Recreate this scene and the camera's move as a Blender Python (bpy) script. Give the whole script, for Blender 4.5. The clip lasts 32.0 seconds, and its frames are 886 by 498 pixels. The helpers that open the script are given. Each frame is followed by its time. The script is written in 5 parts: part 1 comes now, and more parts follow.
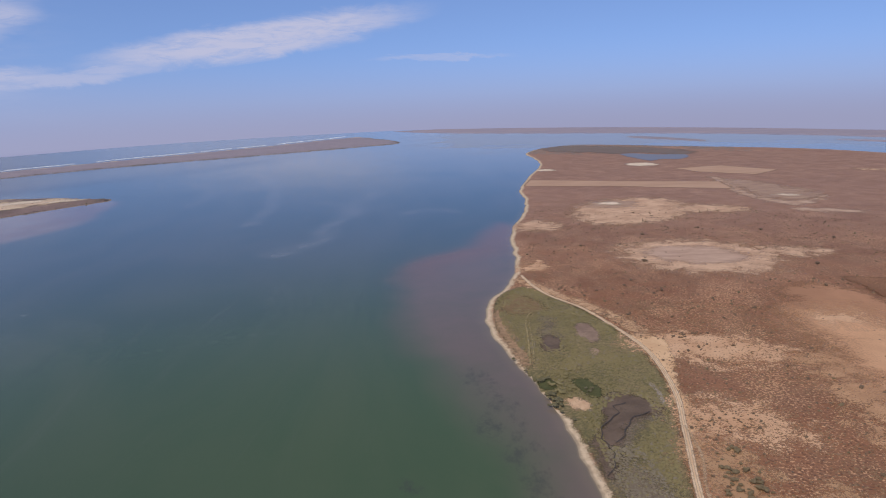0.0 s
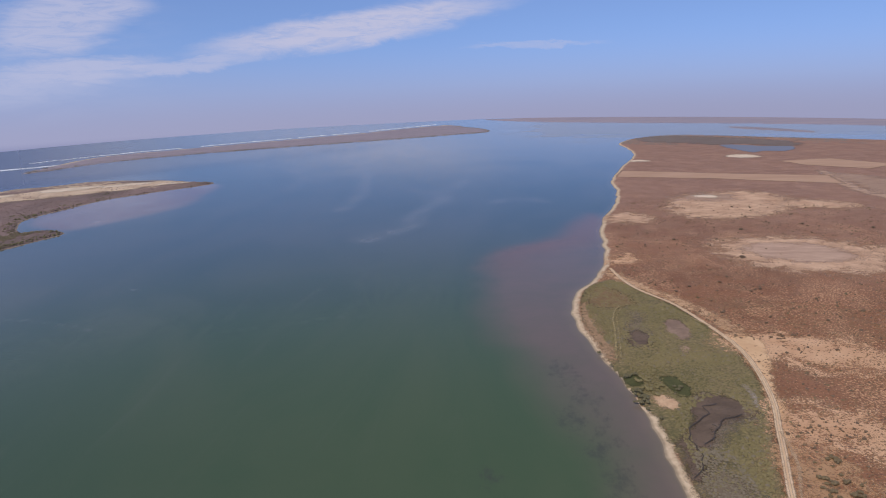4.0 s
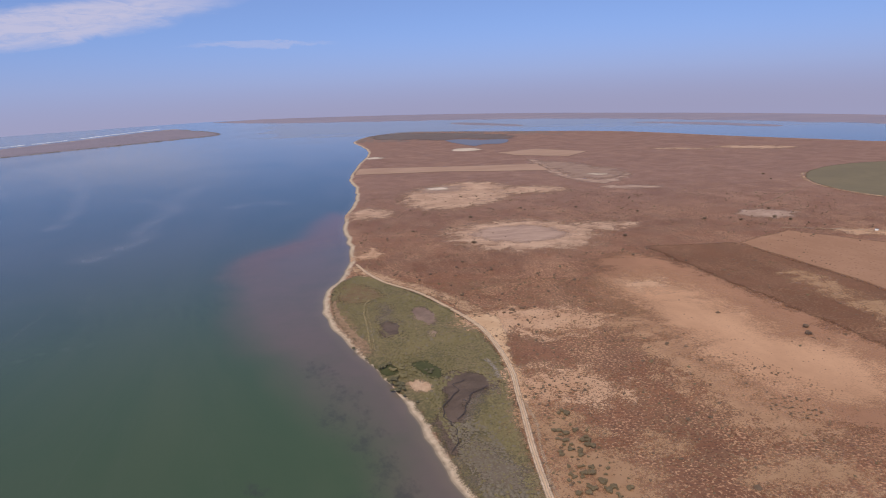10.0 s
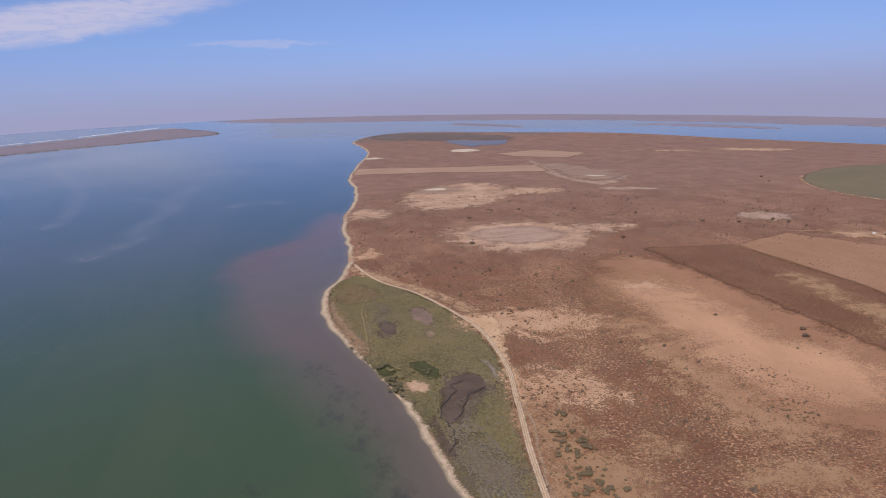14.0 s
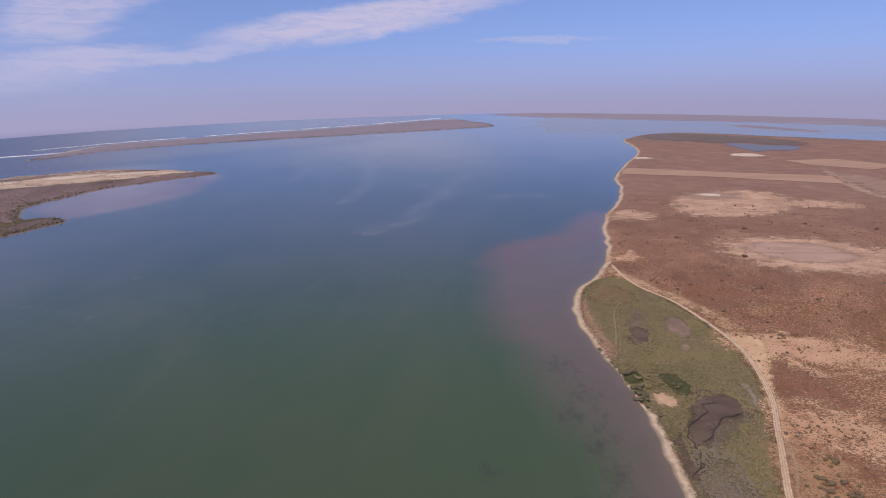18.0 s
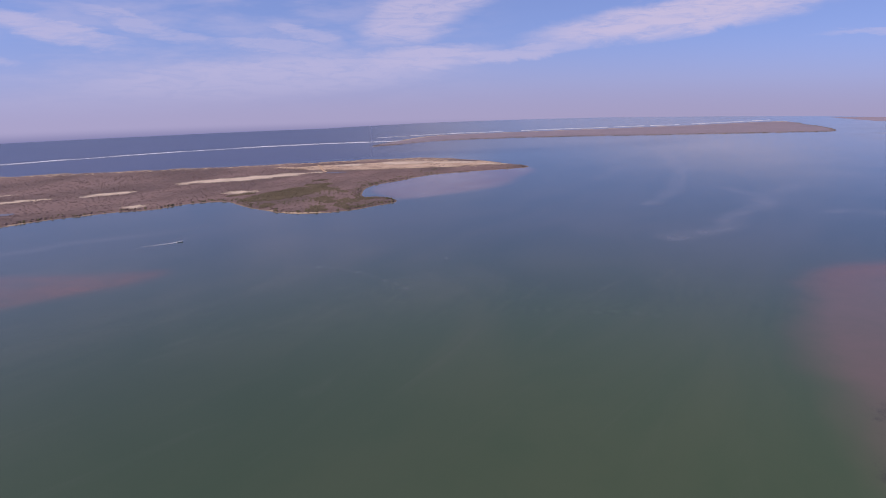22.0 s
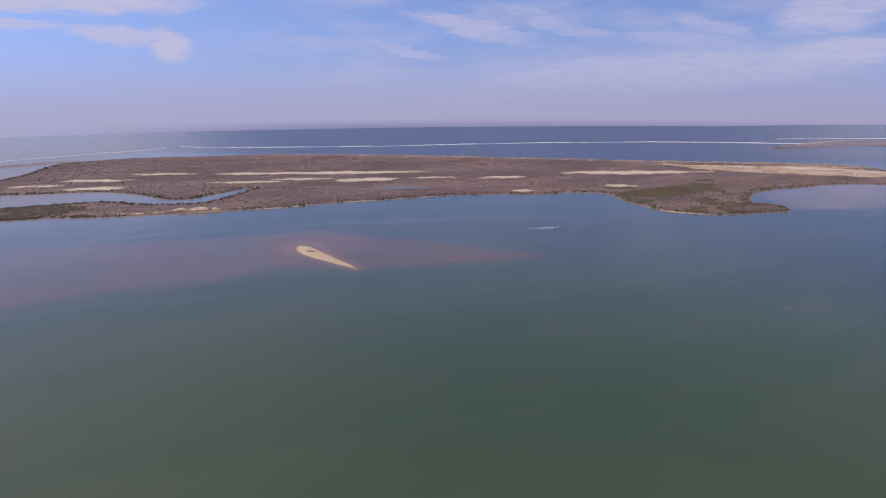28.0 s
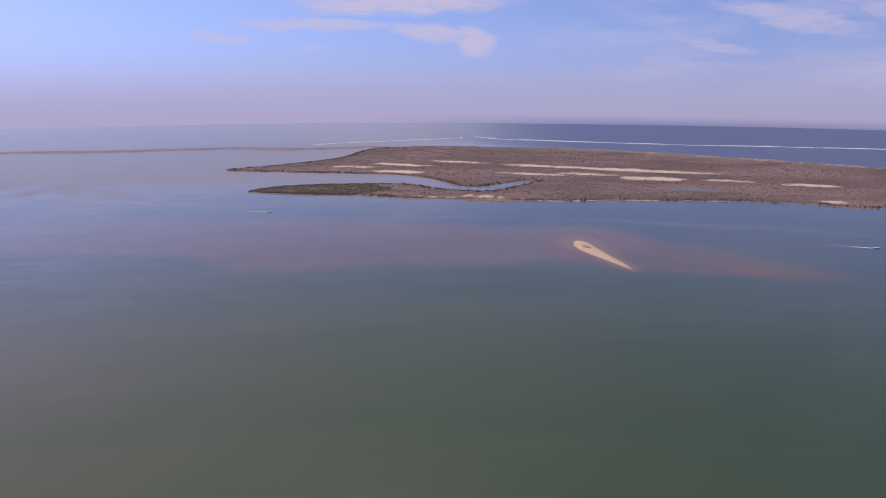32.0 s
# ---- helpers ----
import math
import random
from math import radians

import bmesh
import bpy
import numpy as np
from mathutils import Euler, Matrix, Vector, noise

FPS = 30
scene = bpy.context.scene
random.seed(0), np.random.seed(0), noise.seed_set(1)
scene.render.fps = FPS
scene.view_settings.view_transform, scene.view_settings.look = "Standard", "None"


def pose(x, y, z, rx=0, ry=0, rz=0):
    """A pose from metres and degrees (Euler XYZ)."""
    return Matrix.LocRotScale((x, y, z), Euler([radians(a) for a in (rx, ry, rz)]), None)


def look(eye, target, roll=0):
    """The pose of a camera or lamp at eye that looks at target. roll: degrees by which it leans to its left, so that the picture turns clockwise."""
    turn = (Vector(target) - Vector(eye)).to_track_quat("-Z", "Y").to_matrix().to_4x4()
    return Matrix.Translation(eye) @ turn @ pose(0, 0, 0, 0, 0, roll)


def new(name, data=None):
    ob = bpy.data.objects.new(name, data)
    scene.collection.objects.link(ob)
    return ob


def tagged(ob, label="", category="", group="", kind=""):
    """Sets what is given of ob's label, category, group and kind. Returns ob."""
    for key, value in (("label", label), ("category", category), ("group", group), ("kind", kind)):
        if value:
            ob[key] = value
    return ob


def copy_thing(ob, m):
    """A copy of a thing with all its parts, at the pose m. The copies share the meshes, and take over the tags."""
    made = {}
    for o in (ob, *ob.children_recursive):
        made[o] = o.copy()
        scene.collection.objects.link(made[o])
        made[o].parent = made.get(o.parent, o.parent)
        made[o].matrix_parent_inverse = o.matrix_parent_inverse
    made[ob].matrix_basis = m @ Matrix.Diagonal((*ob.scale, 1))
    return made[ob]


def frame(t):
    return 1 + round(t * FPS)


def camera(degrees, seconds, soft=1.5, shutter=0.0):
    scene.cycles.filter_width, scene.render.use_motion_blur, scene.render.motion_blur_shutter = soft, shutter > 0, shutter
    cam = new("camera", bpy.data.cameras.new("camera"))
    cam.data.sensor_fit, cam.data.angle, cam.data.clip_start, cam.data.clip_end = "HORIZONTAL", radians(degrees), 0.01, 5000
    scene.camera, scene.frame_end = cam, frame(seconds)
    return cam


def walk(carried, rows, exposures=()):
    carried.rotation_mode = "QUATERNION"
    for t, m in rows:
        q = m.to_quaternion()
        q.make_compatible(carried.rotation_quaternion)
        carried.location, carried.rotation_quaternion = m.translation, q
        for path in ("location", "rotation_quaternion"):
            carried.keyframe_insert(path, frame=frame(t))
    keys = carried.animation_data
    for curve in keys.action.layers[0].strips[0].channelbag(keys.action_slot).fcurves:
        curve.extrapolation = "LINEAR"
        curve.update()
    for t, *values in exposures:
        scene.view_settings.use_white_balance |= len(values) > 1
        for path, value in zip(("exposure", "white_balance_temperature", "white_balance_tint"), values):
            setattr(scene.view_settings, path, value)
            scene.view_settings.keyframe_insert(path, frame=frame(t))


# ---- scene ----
cam = camera(65.04, 32.0, soft=1.0)
PATH = [
    (0.0, (0, 0, 120), (-0.002, 97.625, 98.335), -2.31),
    (0.5, (0, 0, 120), (-3.786, 97.565, 98.398), -2.38),
    (1.0, (0, 0, 120), (-5.700, 97.466, 98.371), -2.29),
    (1.5, (0, 0, 120), (-7.419, 97.347, 98.355), -2.26),
    (2.0, (0, 0, 120), (-8.677, 97.242, 98.348), -2.26),
    (2.5, (0, 0, 120), (-10.023, 97.110, 98.339), -2.23),
    (3.0, (0, 0, 120), (-11.211, 96.974, 98.315), -2.18),
    (3.5, (0, 0, 120), (-12.614, 96.580, 97.346), -2.21),
    (5.5, (0, 0, 120), (-10.006, 96.814, 97.046), -2.32),
    (6.0, (0, 0, 120), (-7.679, 96.982, 96.860), -2.19),
    (6.5, (0, 0, 120), (-3.175, 97.194, 96.692), -2.24),
    (7.0, (0, 0, 120), (1.266, 97.202, 96.543), -2.41),
    (7.5, (0, 0, 120), (6.961, 96.925, 96.397), -2.50),
    (8.0, (0, 0, 120), (11.010, 96.513, 96.249), -2.59),
    (8.5, (0, 0, 120), (15.104, 95.922, 96.107), -2.65),
    (9.0, (0, 0, 120), (17.985, 95.394, 95.990), -2.65),
    (9.5, (0, 0, 120), (21.156, 94.719, 95.900), -2.63),
    (10.0, (0, 0, 120), (23.379, 94.164, 95.780), -2.57),
    (10.5, (0, 0, 120), (26.578, 93.284, 95.675), -2.54),
    (11.0, (0, 0, 120), (29.055, 92.520, 95.591), -2.54),
    (11.5, (0, 0, 120), (30.120, 92.162, 95.529), -2.50),
    (12.0, (0, 0, 120), (30.528, 92.016, 95.482), -2.46),
    (12.5, (0, 0, 120), (30.780, 91.934, 95.491), -2.44),
    (13.0, (0, 0, 120), (29.736, 92.299, 95.574), -2.42),
    (13.5, (0, 0, 120), (26.976, 93.187, 95.740), -2.36),
    (15.5, (0, 0, 120), (12.024, 96.316, 95.946), -1.61),
    (16.0, (0, 0, 120), (7.427, 96.787, 95.977), -1.49),
    (16.5, (0, 0, 120), (1.841, 97.070, 96.042), -1.40),
    (17.0, (0, 0, 120), (-2.516, 97.081, 96.149), -1.35),
    (17.5, (0, 0, 120), (-8.058, 96.809, 96.270), -1.32),
    (18.0, (0, 0, 120), (-12.770, 96.330, 96.390), -1.32),
    (18.5, (0, 0, 120), (-18.936, 95.333, 96.484), -1.32),
    (19.0, (0, 0, 120), (-23.588, 94.312, 96.571), -1.30),
    (19.5, (0, 0, 120), (-28.834, 92.863, 96.654), -1.28),
    (20.0, (0, 0, 120), (-33.095, 91.451, 96.733), -1.24),
    (20.5, (0, 0, 120), (-39.055, 89.083, 96.788), -1.16),
    (21.0, (0, 0, 120), (-43.534, 86.991, 96.821), -1.06),
    (21.5, (0, 0, 120), (-48.577, 84.285, 96.841), -1.01),
    (22.0, (0, 0, 120), (-52.364, 81.991, 96.858), -0.98),
    (22.5, (0, 0, 120), (-56.496, 79.198, 96.850), -1.02),
    (23.0, (0, 0, 120), (-59.519, 76.951, 96.849), -1.00),
    (23.5, (0, 0, 120), (-63.386, 73.798, 96.848), -0.94),
    (24.0, (0, 0, 120), (-66.100, 71.383, 96.863), -0.79),
    (24.5, (0, 0, 120), (-69.416, 68.156, 96.845), -0.66),
    (25.0, (0, 0, 120), (-72.097, 65.307, 96.825), -0.57),
    (25.5, (0, 0, 120), (-75.577, 61.235, 96.798), -0.55),
    (27.5, (0, 0, 120), (-85.040, 47.166, 96.684), -0.45),
    (28.0, (0, 0, 120), (-86.884, 43.679, 96.691), -0.33),
    (28.5, (0, 0, 120), (-89.051, 39.040, 96.639), -0.26),
    (29.0, (0, 0, 120), (-90.635, 35.147, 96.549), -0.23),
    (29.5, (0, 0, 120), (-92.353, 30.296, 96.481), -0.17),
    (30.0, (0, 0, 120), (-93.673, 25.869, 96.416), -0.10),
    (30.5, (0, 0, 120), (-95.062, 20.091, 96.346), -0.05),
    (31.0, (0, 0, 120), (-95.858, 15.744, 96.265), -0.03),
    (31.5, (0, 0, 120), (-96.572, 10.324, 96.182), 0.02),
    (32.0, (0, 0, 120), (-96.914, 6.006, 96.092), 0.07),
]
walk(cam, [(t, look(eye, target, roll)) for t, eye, target, roll in PATH],
     exposures=[(0, 0, 6620, 10), (4, 0, 6620, 11), (7, 0, 6720, 14), (11, 0, 6660, 14), (12.5, 0, 6610, 12), (14.5, 0, 6680, 16), (17, 0, 6800, 21), (20, 0, 6840, 23), (22.5, 0, 6880, 29), (25, 0, 6860, 25), (28, 0, 6850, 20), (32, 0, 6960, 26)])

# ---- world, sun, exposure ----
SUN_AZ, SUN_EL = 150.0, 46.0      # degrees to the left of +y, degrees above the ground
world = bpy.data.worlds.new("sky")
scene.world = world
world.use_nodes = True


class Nodes:
    """Short hand for building node trees."""

    def __init__(self, tree):
        self.tree = tree
        tree.nodes.clear()

    def add(self, kind, ins=None, **props):
        n = self.tree.nodes.new(kind)
        if "operation" in props:
            n.operation, n.use_clamp = props["operation"], props.get("clamp", False)
        if "smooth" in props:
            n.interpolation_type = "SMOOTHSTEP" if props["smooth"] else "LINEAR"
        if "blend" in props:
            n.data_type, n.blend_type = "RGBA", props["blend"]
        if "feature" in props:
            n.feature = props["feature"]
        if "attribute" in props:
            n.attribute_name = props["attribute"]
        for k, v in (ins or {}).items():
            self.set(n.inputs[k], v)
        return n

    def set(self, sock, v):
        if isinstance(v, bpy.types.NodeSocket):
            self.tree.links.new(v, sock)
        elif isinstance(v, tuple) and len(v) == 3 and sock.type == "RGBA":
            sock.default_value = (*v, 1)
        else:
            sock.default_value = v

    def math(self, op, a, b=0.0, clamp=False):
        n = self.add("ShaderNodeMath", operation=op, clamp=clamp)
        self.set(n.inputs[0], a)
        self.set(n.inputs[1], b)
        return n.outputs[0]

    def remap(self, v, a, b, c=0.0, d=1.0, smooth=True):
        n = self.add("ShaderNodeMapRange", smooth=smooth)
        for i, x in enumerate((v, a, b, c, d)):
            self.set(n.inputs[i], x)
        return n.outputs[0]

    def mix(self, f, a, b, blend="MIX"):
        n = self.add("ShaderNodeMix", blend=blend)
        self.set(n.inputs[0], f)
        self.set(n.inputs[6], a)
        self.set(n.inputs[7], b)
        return n.outputs[2]

    def noise(self, vec, scale, detail=4.0, rough=0.55, distort=0.0):
        n = self.add("ShaderNodeTexNoise", {"Vector": vec, "Scale": scale, "Detail": detail, "Roughness": rough, "Distortion": distort})
        return n.outputs[0]

    def voronoi(self, vec, scale, out=0, feature="F1", rand=1.0):
        n = self.add("ShaderNodeTexVoronoi", {"Vector": vec, "Scale": scale, "Randomness": rand}, feature=feature)
        return n.outputs[out]

    def scaled(self, vec, sx, sy, sz, rz=0.0):
        n = self.add("ShaderNodeMapping", {"Vector": vec, "Rotation": (0, 0, radians(rz)), "Scale": (sx, sy, sz)})
        return n.outputs[0]


def build_sky():
    k = Nodes(world.node_tree)
    way = k.add("ShaderNodeTexCoord").outputs["Generated"]
    xyz = k.add("ShaderNodeSeparateXYZ", {0: way}).outputs
    sky = k.add("ShaderNodeTexSky")
    sky.sky_type, sky.sun_disc, sky.sun_elevation, sky.sun_rotation = "NISHITA", False, radians(SUN_EL), radians(-SUN_AZ)
    sky.altitude, sky.air_density, sky.dust_density, sky.ozone_density = 100, 1.4, 0.7, 3.0
    up = k.math("ADD", k.math("MAXIMUM", xyz[2], 0.0), 0.22)
    lifted = k.add("ShaderNodeCombineXYZ", {0: xyz[0], 1: xyz[1], 2: up}).outputs[0]
    k.set(sky.inputs[0], lifted)
    blue = k.mix(1.0, sky.outputs[0], k.mix(k.remap(xyz[2], 0.12, 0.40), (1.02, 1.09, 1.47), (1.0, 1.05, 1.17)), "MULTIPLY")
    # dust haze that thickens towards the horizon
    tow = k.math("MULTIPLY", k.math("ADD", k.math("MULTIPLY", xyz[0], -0.82), k.math("MULTIPLY", xyz[1], -0.3)), 1.0)
    haze = k.mix(k.remap(tow, -0.6, 1.0), HAZE_N, HAZE_S)
    low = k.remap(xyz[2], -0.055, 0.085, 1.0, 0.0)
    base = k.mix(k.math("MULTIPLY", k.math("POWER", low, 1.3), 0.97), blue, haze)
    # feathered clouds: each lies along a line of azimuth and height, its edge frayed by noise
    az = k.math("MULTIPLY", k.math("ARCTAN2", k.math("MULTIPLY", xyz[0], -1.0), xyz[1]), 57.2958)
    el = k.math("MULTIPLY", k.math("ARCSINE", xyz[2]), 57.2958)
    chart = k.add("ShaderNodeCombineXYZ", {0: az, 1: el, 2: 0.0}).outputs[0]
    fray = k.math("SUBTRACT", k.noise(k.scaled(chart, 0.22, 0.75, 1), 1.0, 7, 0.66, 0.6), 0.5)
    slide = k.math("SUBTRACT", k.noise(k.scaled(chart, 0.12, 0.5, 1), 1.0, 4, 0.6), 0.5)
    bent = k.add("ShaderNodeCombineXYZ", {0: k.math("ADD", az, k.math("MULTIPLY", slide, 5.0)), 1: k.math("ADD", el, k.math("MULTIPLY", fray, 1.7)), 2: 0.0}).outputs[0]
    fibre = k.noise(k.scaled(chart, 0.35, 1.9, 1, -14), 1.0, 6, 0.68, 0.8)
    cloud = 0.0
    for a0, e0, half, tilt, wide, much in CLOUDS:
        m = k.add("ShaderNodeMapping", {"Vector": bent, "Location": (a0, e0, 0), "Rotation": (0, 0, radians(tilt)), "Scale": (half * 1.3, wide * 1.6, 1)})
        m.vector_type = "TEXTURE"
        ln = k.add("ShaderNodeVectorMath", {0: m.outputs[0]})
        ln.operation = "LENGTH"
        cloud = k.math("MAXIMUM", cloud, k.remap(ln.outputs["Value"], 1.0, 0.40, 0.0, much))
    cloud = k.math("MULTIPLY", cloud, k.remap(fibre, 0.28, 0.58, 0.5, 1.0))
    # unseen thin streaks above the view, over the sea, added to brighten its reflection
    h = k.math("MAXIMUM", k.math("ADD", xyz[2], 0.07), 0.02)
    flat = k.add("ShaderNodeCombineXYZ", {0: k.math("DIVIDE", xyz[0], h), 1: k.math("DIVIDE", xyz[1], h), 2: 0.0}).outputs[0]
    wisps = k.noise(k.scaled(flat, 0.42, 0.13, 1, 52), 1.0, 8, 0.64, 1.6)
    high = k.math("MULTIPLY", k.remap(wisps, 0.42, 0.66), k.math("MULTIPLY", k.remap(xyz[2], 0.12, 0.26), k.remap(xyz[0], 0.1, -0.4)))
    veil = k.math("MULTIPLY", k.remap(slide, -0.12, 0.2), k.remap(k.math("ABSOLUTE", k.math("SUBTRACT", az, 56.0)), 34.0, 12.0, 0.0, 0.35))
    cloud = k.math("MAXIMUM", k.math("MAXIMUM", cloud, k.math("MULTIPLY", high, 0.2)), veil)
    cloud = k.math("MULTIPLY", cloud, k.remap(xyz[2], -0.045, 0.03))
    col = k.mix(cloud, base, CLOUD)
    # the open sea fades into the haze below the horizon
    off = k.math("MULTIPLY", k.remap(el, -2.7, -3.75, 0.0, 0.85), k.math("MULTIPLY", k.remap(az, 12.0, 30.0), k.remap(az, 98.0, 70.0, 0.0, 1.0)))
    col = k.mix(off, col, (1.75, 2.05, 3.9))
    k.add("ShaderNodeOutputWorld", {0: k.add("ShaderNodeBackground", {"Color": col, "Strength": 0.1}).outputs[0]})


HAZE_N = (3.25, 3.35, 5.05)
HAZE_S = (3.72, 3.9, 5.9)
CLOUD = (5.1, 5.3, 7.2)
# azimuth, height, half length, tilt, half width in degrees, and density of each cloud
CLOUDS = [(13.6, 4.75, 11.6, 172.4, 1.05, 0.95), (13.2, 4.37, 4.8, 177.1, 0.81, 0.9), (34.0, 5.85, 5.3, 171.7, 1.21, 0.75), (33.8, 2.03, 6.1, 176.4, 0.89, 0.7), (-0.7, 2.9, 5.1, -179.0, 0.2, 0.4),
          (60.8, 4.15, 5.0, -166.8, 0.61, 0.65), (55.5, 4.58, 4.5, -163.2, 0.53, 0.5), (45.2, 3.04, 6.0, -176.5, 0.44, 0.45), (34.2, 4.82, 4.6, 166.0, 1.21, 0.75), (43.0, 3.88, 3.8, -167.2, 0.53, 0.5),
          (65.2, 2.25, 2.7, -173.2, 0.32, 0.55), (67.4, 1.09, 3.5, -175.1, 0.24, 0.3), (46.2, 0.68, 15.4, 176.6, 1.54, 0.6), (56.0, -0.88, 9.7, 177.4, 1.05, 0.4), (27.6, 2.17, 7.7, 174.3, 0.44, 0.6),
          (89.2, 5.57, 8.4, 179.5, 0.61, 0.95), (96.2, 4.0, 5.9, -179.6, 0.4, 0.75), (87.6, 3.45, 3.6, -176.0, 0.53, 0.75), (84.3, 2.75, 1.9, -159.2, 0.89, 0.9), (104.2, 2.92, 3.0, -178.8, 0.36, 0.5),
          (59.3, 3.96, 4.0, -167.8, 0.44, 0.6), (67.0, 2.68, 3.8, -168.1, 0.36, 0.4), (52.5, 3.87, 4.3, -169.5, 0.36, 0.4), (96.2, 2.17, 1.4, 169.3, 0.28, 0.3)]
build_sky()

sun = new("sun", bpy.data.lights.new("sun", "SUN"))
sun.data.energy, sun.data.angle, sun.data.color = 3.2, radians(0.53), (1.0, 0.92, 0.80)
_a, _e = radians(SUN_AZ), radians(SUN_EL)
sun.matrix_world = look((-math.sin(_a) * math.cos(_e) * 500, math.cos(_a) * math.cos(_e) * 500, 500 * math.sin(_e) + 300), (0, 0, 300))

# ---- plan: outlines in metres, fitted to the view; the camera hovers over (0, 0) ----
LAND_Z = 0.9
MAINLAND = [(50, 60), (47, 150), (44, 204), (43, 237), (36, 271), (28, 310), (22, 345), (25, 387), (37, 418), (48, 456), (53, 500), (56, 560),
            (66, 627), (84, 697), (95, 780), (98, 856), (129, 1002), (165, 1144), (172, 1270), (172, 1380), (230, 1500), (330, 1530), (495, 1400),
            (664, 1246), (765, 1025), (850, 853), (903, 743), (990, 520), (1100, 100), (1100, -700), (70, -700), (55, -200)]
ISLAND = [(-596, 500), (-555, 490), (-493, 478), (-456, 497), (-436, 542), (-432, 587), (-462, 602), (-475, 590), (-502, 616), (-528, 672),
          (-520, 780), (-487, 845), (-438, 922), (-491, 948), (-559, 966), (-656, 950), (-745, 845), (-860, 712), (-985, 577), (-1098, 442),
          (-1203, 290), (-1240, 160), (-1264, 90), (-1250, -10), (-1195, -60), (-1086, -93), (-1014, -152), (-940, -233), (-915, -153), (-898, -70),
          (-880, 0), (-838, 40), (-775, 78), (-812, 135), (-822, 160), (-750, 96), (-772, 40), (-806, 6), (-807, -70), (-794, -135), (-758, -163),
          (-738, -120), (-724, -45), (-706, 7), (-690, 90), (-677, 160), (-680, 215), (-673, 280), (-668, 340), (-648, 396), (-624, 434), (-620, 474)]
FAR_SPIT = [(-857, 1137), (-804, 1298), (-648, 1453), (-459, 1579), (-232, 1733), (-104, 1855), (-192, 2084), (-277, 2197), (-489, 1910), (-719, 1649), (-826, 1517), (-915, 1382), (-876, 1111)]
SOUTH_SPIT = [(-1250, -30), (-1212, -110), (-1195, -200), (-1213, -295), (-1172, -468), (-1158, -640), (-1150, -900), (-1190, -900), (-1200, -640),
              (-1222, -460), (-1262, -295), (-1245, -190), (-1262, -100), (-1275, -20)]
SANDBAR = [(-504, 130), (-507, 136), (-500, 140), (-486, 142), (-468, 144.5), (-452, 146.5), (-436, 149), (-423, 148.5), (-437, 143), (-455, 136), (-470, 130.5), (-488, 127)]
FAR_SHORE = [(-160, 2480), (-60, 2330), (90, 2170), (380, 1960), (720, 1690), (960, 1340), (1130, 960), (1300, 500), (1700, 300), (2500, 300),
             (2500, 2500), (-160, 2500)]

FAR_ISLET = [(473, 1767), (528, 1702), (583, 1557), (573, 1512), (523, 1599), (474, 1690)]
FAR_BANK = [(801, 1415), (896, 1335), (959, 1155), (930, 1128), (861, 1283)]


def rounded(points, step, rough=0.0, seed=0):
    """A closed Catmull-Rom curve through the points, made uneven."""
    p = np.array(points, float)
    out = []
    n = len(p)
    for i in range(n):
        a, b, c, d = p[i - 1], p[i], p[(i + 1) % n], p[(i + 2) % n]
        m = max(2, int(np.hypot(*(c - b)) / step))
        t = (np.arange(m) / m)[:, None]
        out.append(0.5 * (2 * b + (c - a) * t + (2 * a - 5 * b + 4 * c - d) * t * t + (3 * b - a - 3 * c + d) * t ** 3))
    q = np.concatenate(out)
    if rough:
        q = q + rough * np.stack([fbm(q[:, 0] / (rough * 6) + seed, q[:, 1] / (rough * 6)), fbm(q[:, 0] / (rough * 6) + 31.7, q[:, 1] / (rough * 6) + seed)], -1) * 2
    return q


def strand(points, step):
    """An open Catmull-Rom curve through the points."""
    p = np.array(points, float)
    p = np.concatenate([[2 * p[0] - p[1]], p, [2 * p[-1] - p[-2]]])
    out = []
    for i in range(1, len(p) - 2):
        a, b, c, d = p[i - 1], p[i], p[i + 1], p[i + 2]
        m = max(2, int(np.hypot(*(c - b)) / step))
        t = (np.arange(m) / m)[:, None]
        out.append(0.5 * (2 * b + (c - a) * t + (2 * a - 5 * b + 4 * c - d) * t * t + (3 * b - a - 3 * c + d) * t ** 3))
    out.append(p[-2:-1])
    return np.concatenate(out)


def _lattice(ix, iy):
    h = (ix.astype(np.int64) * 374761393 + iy.astype(np.int64) * 668265263) & 0xFFFFFFFF
    h = ((h ^ (h >> 13)) * 1274126177) & 0xFFFFFFFF
    return ((h ^ (h >> 16)) & 0xFFFF) / 65535.0


def value_noise(x, y):
    ix, iy = np.floor(x), np.floor(y)
    fx, fy = x - ix, y - iy
    fx, fy = fx * fx * (3 - 2 * fx), fy * fy * (3 - 2 * fy)
    a, b = _lattice(ix, iy), _lattice(ix + 1, iy)
    c, d = _lattice(ix, iy + 1), _lattice(ix + 1, iy + 1)
    return (a * (1 - fx) + b * fx) * (1 - fy) + (c * (1 - fx) + d * fx) * fy


def fbm(x, y, octaves=4):
    """Fractal noise about 0, within about -0.5 to 0.5."""
    s, w = 0, 0.5
    for i in range(octaves):
        s = s + w * (value_noise(x * 2 ** i + 17.3 * i, y * 2 ** i - 9.1 * i) - 0.5)
        w *= 0.5
    return s


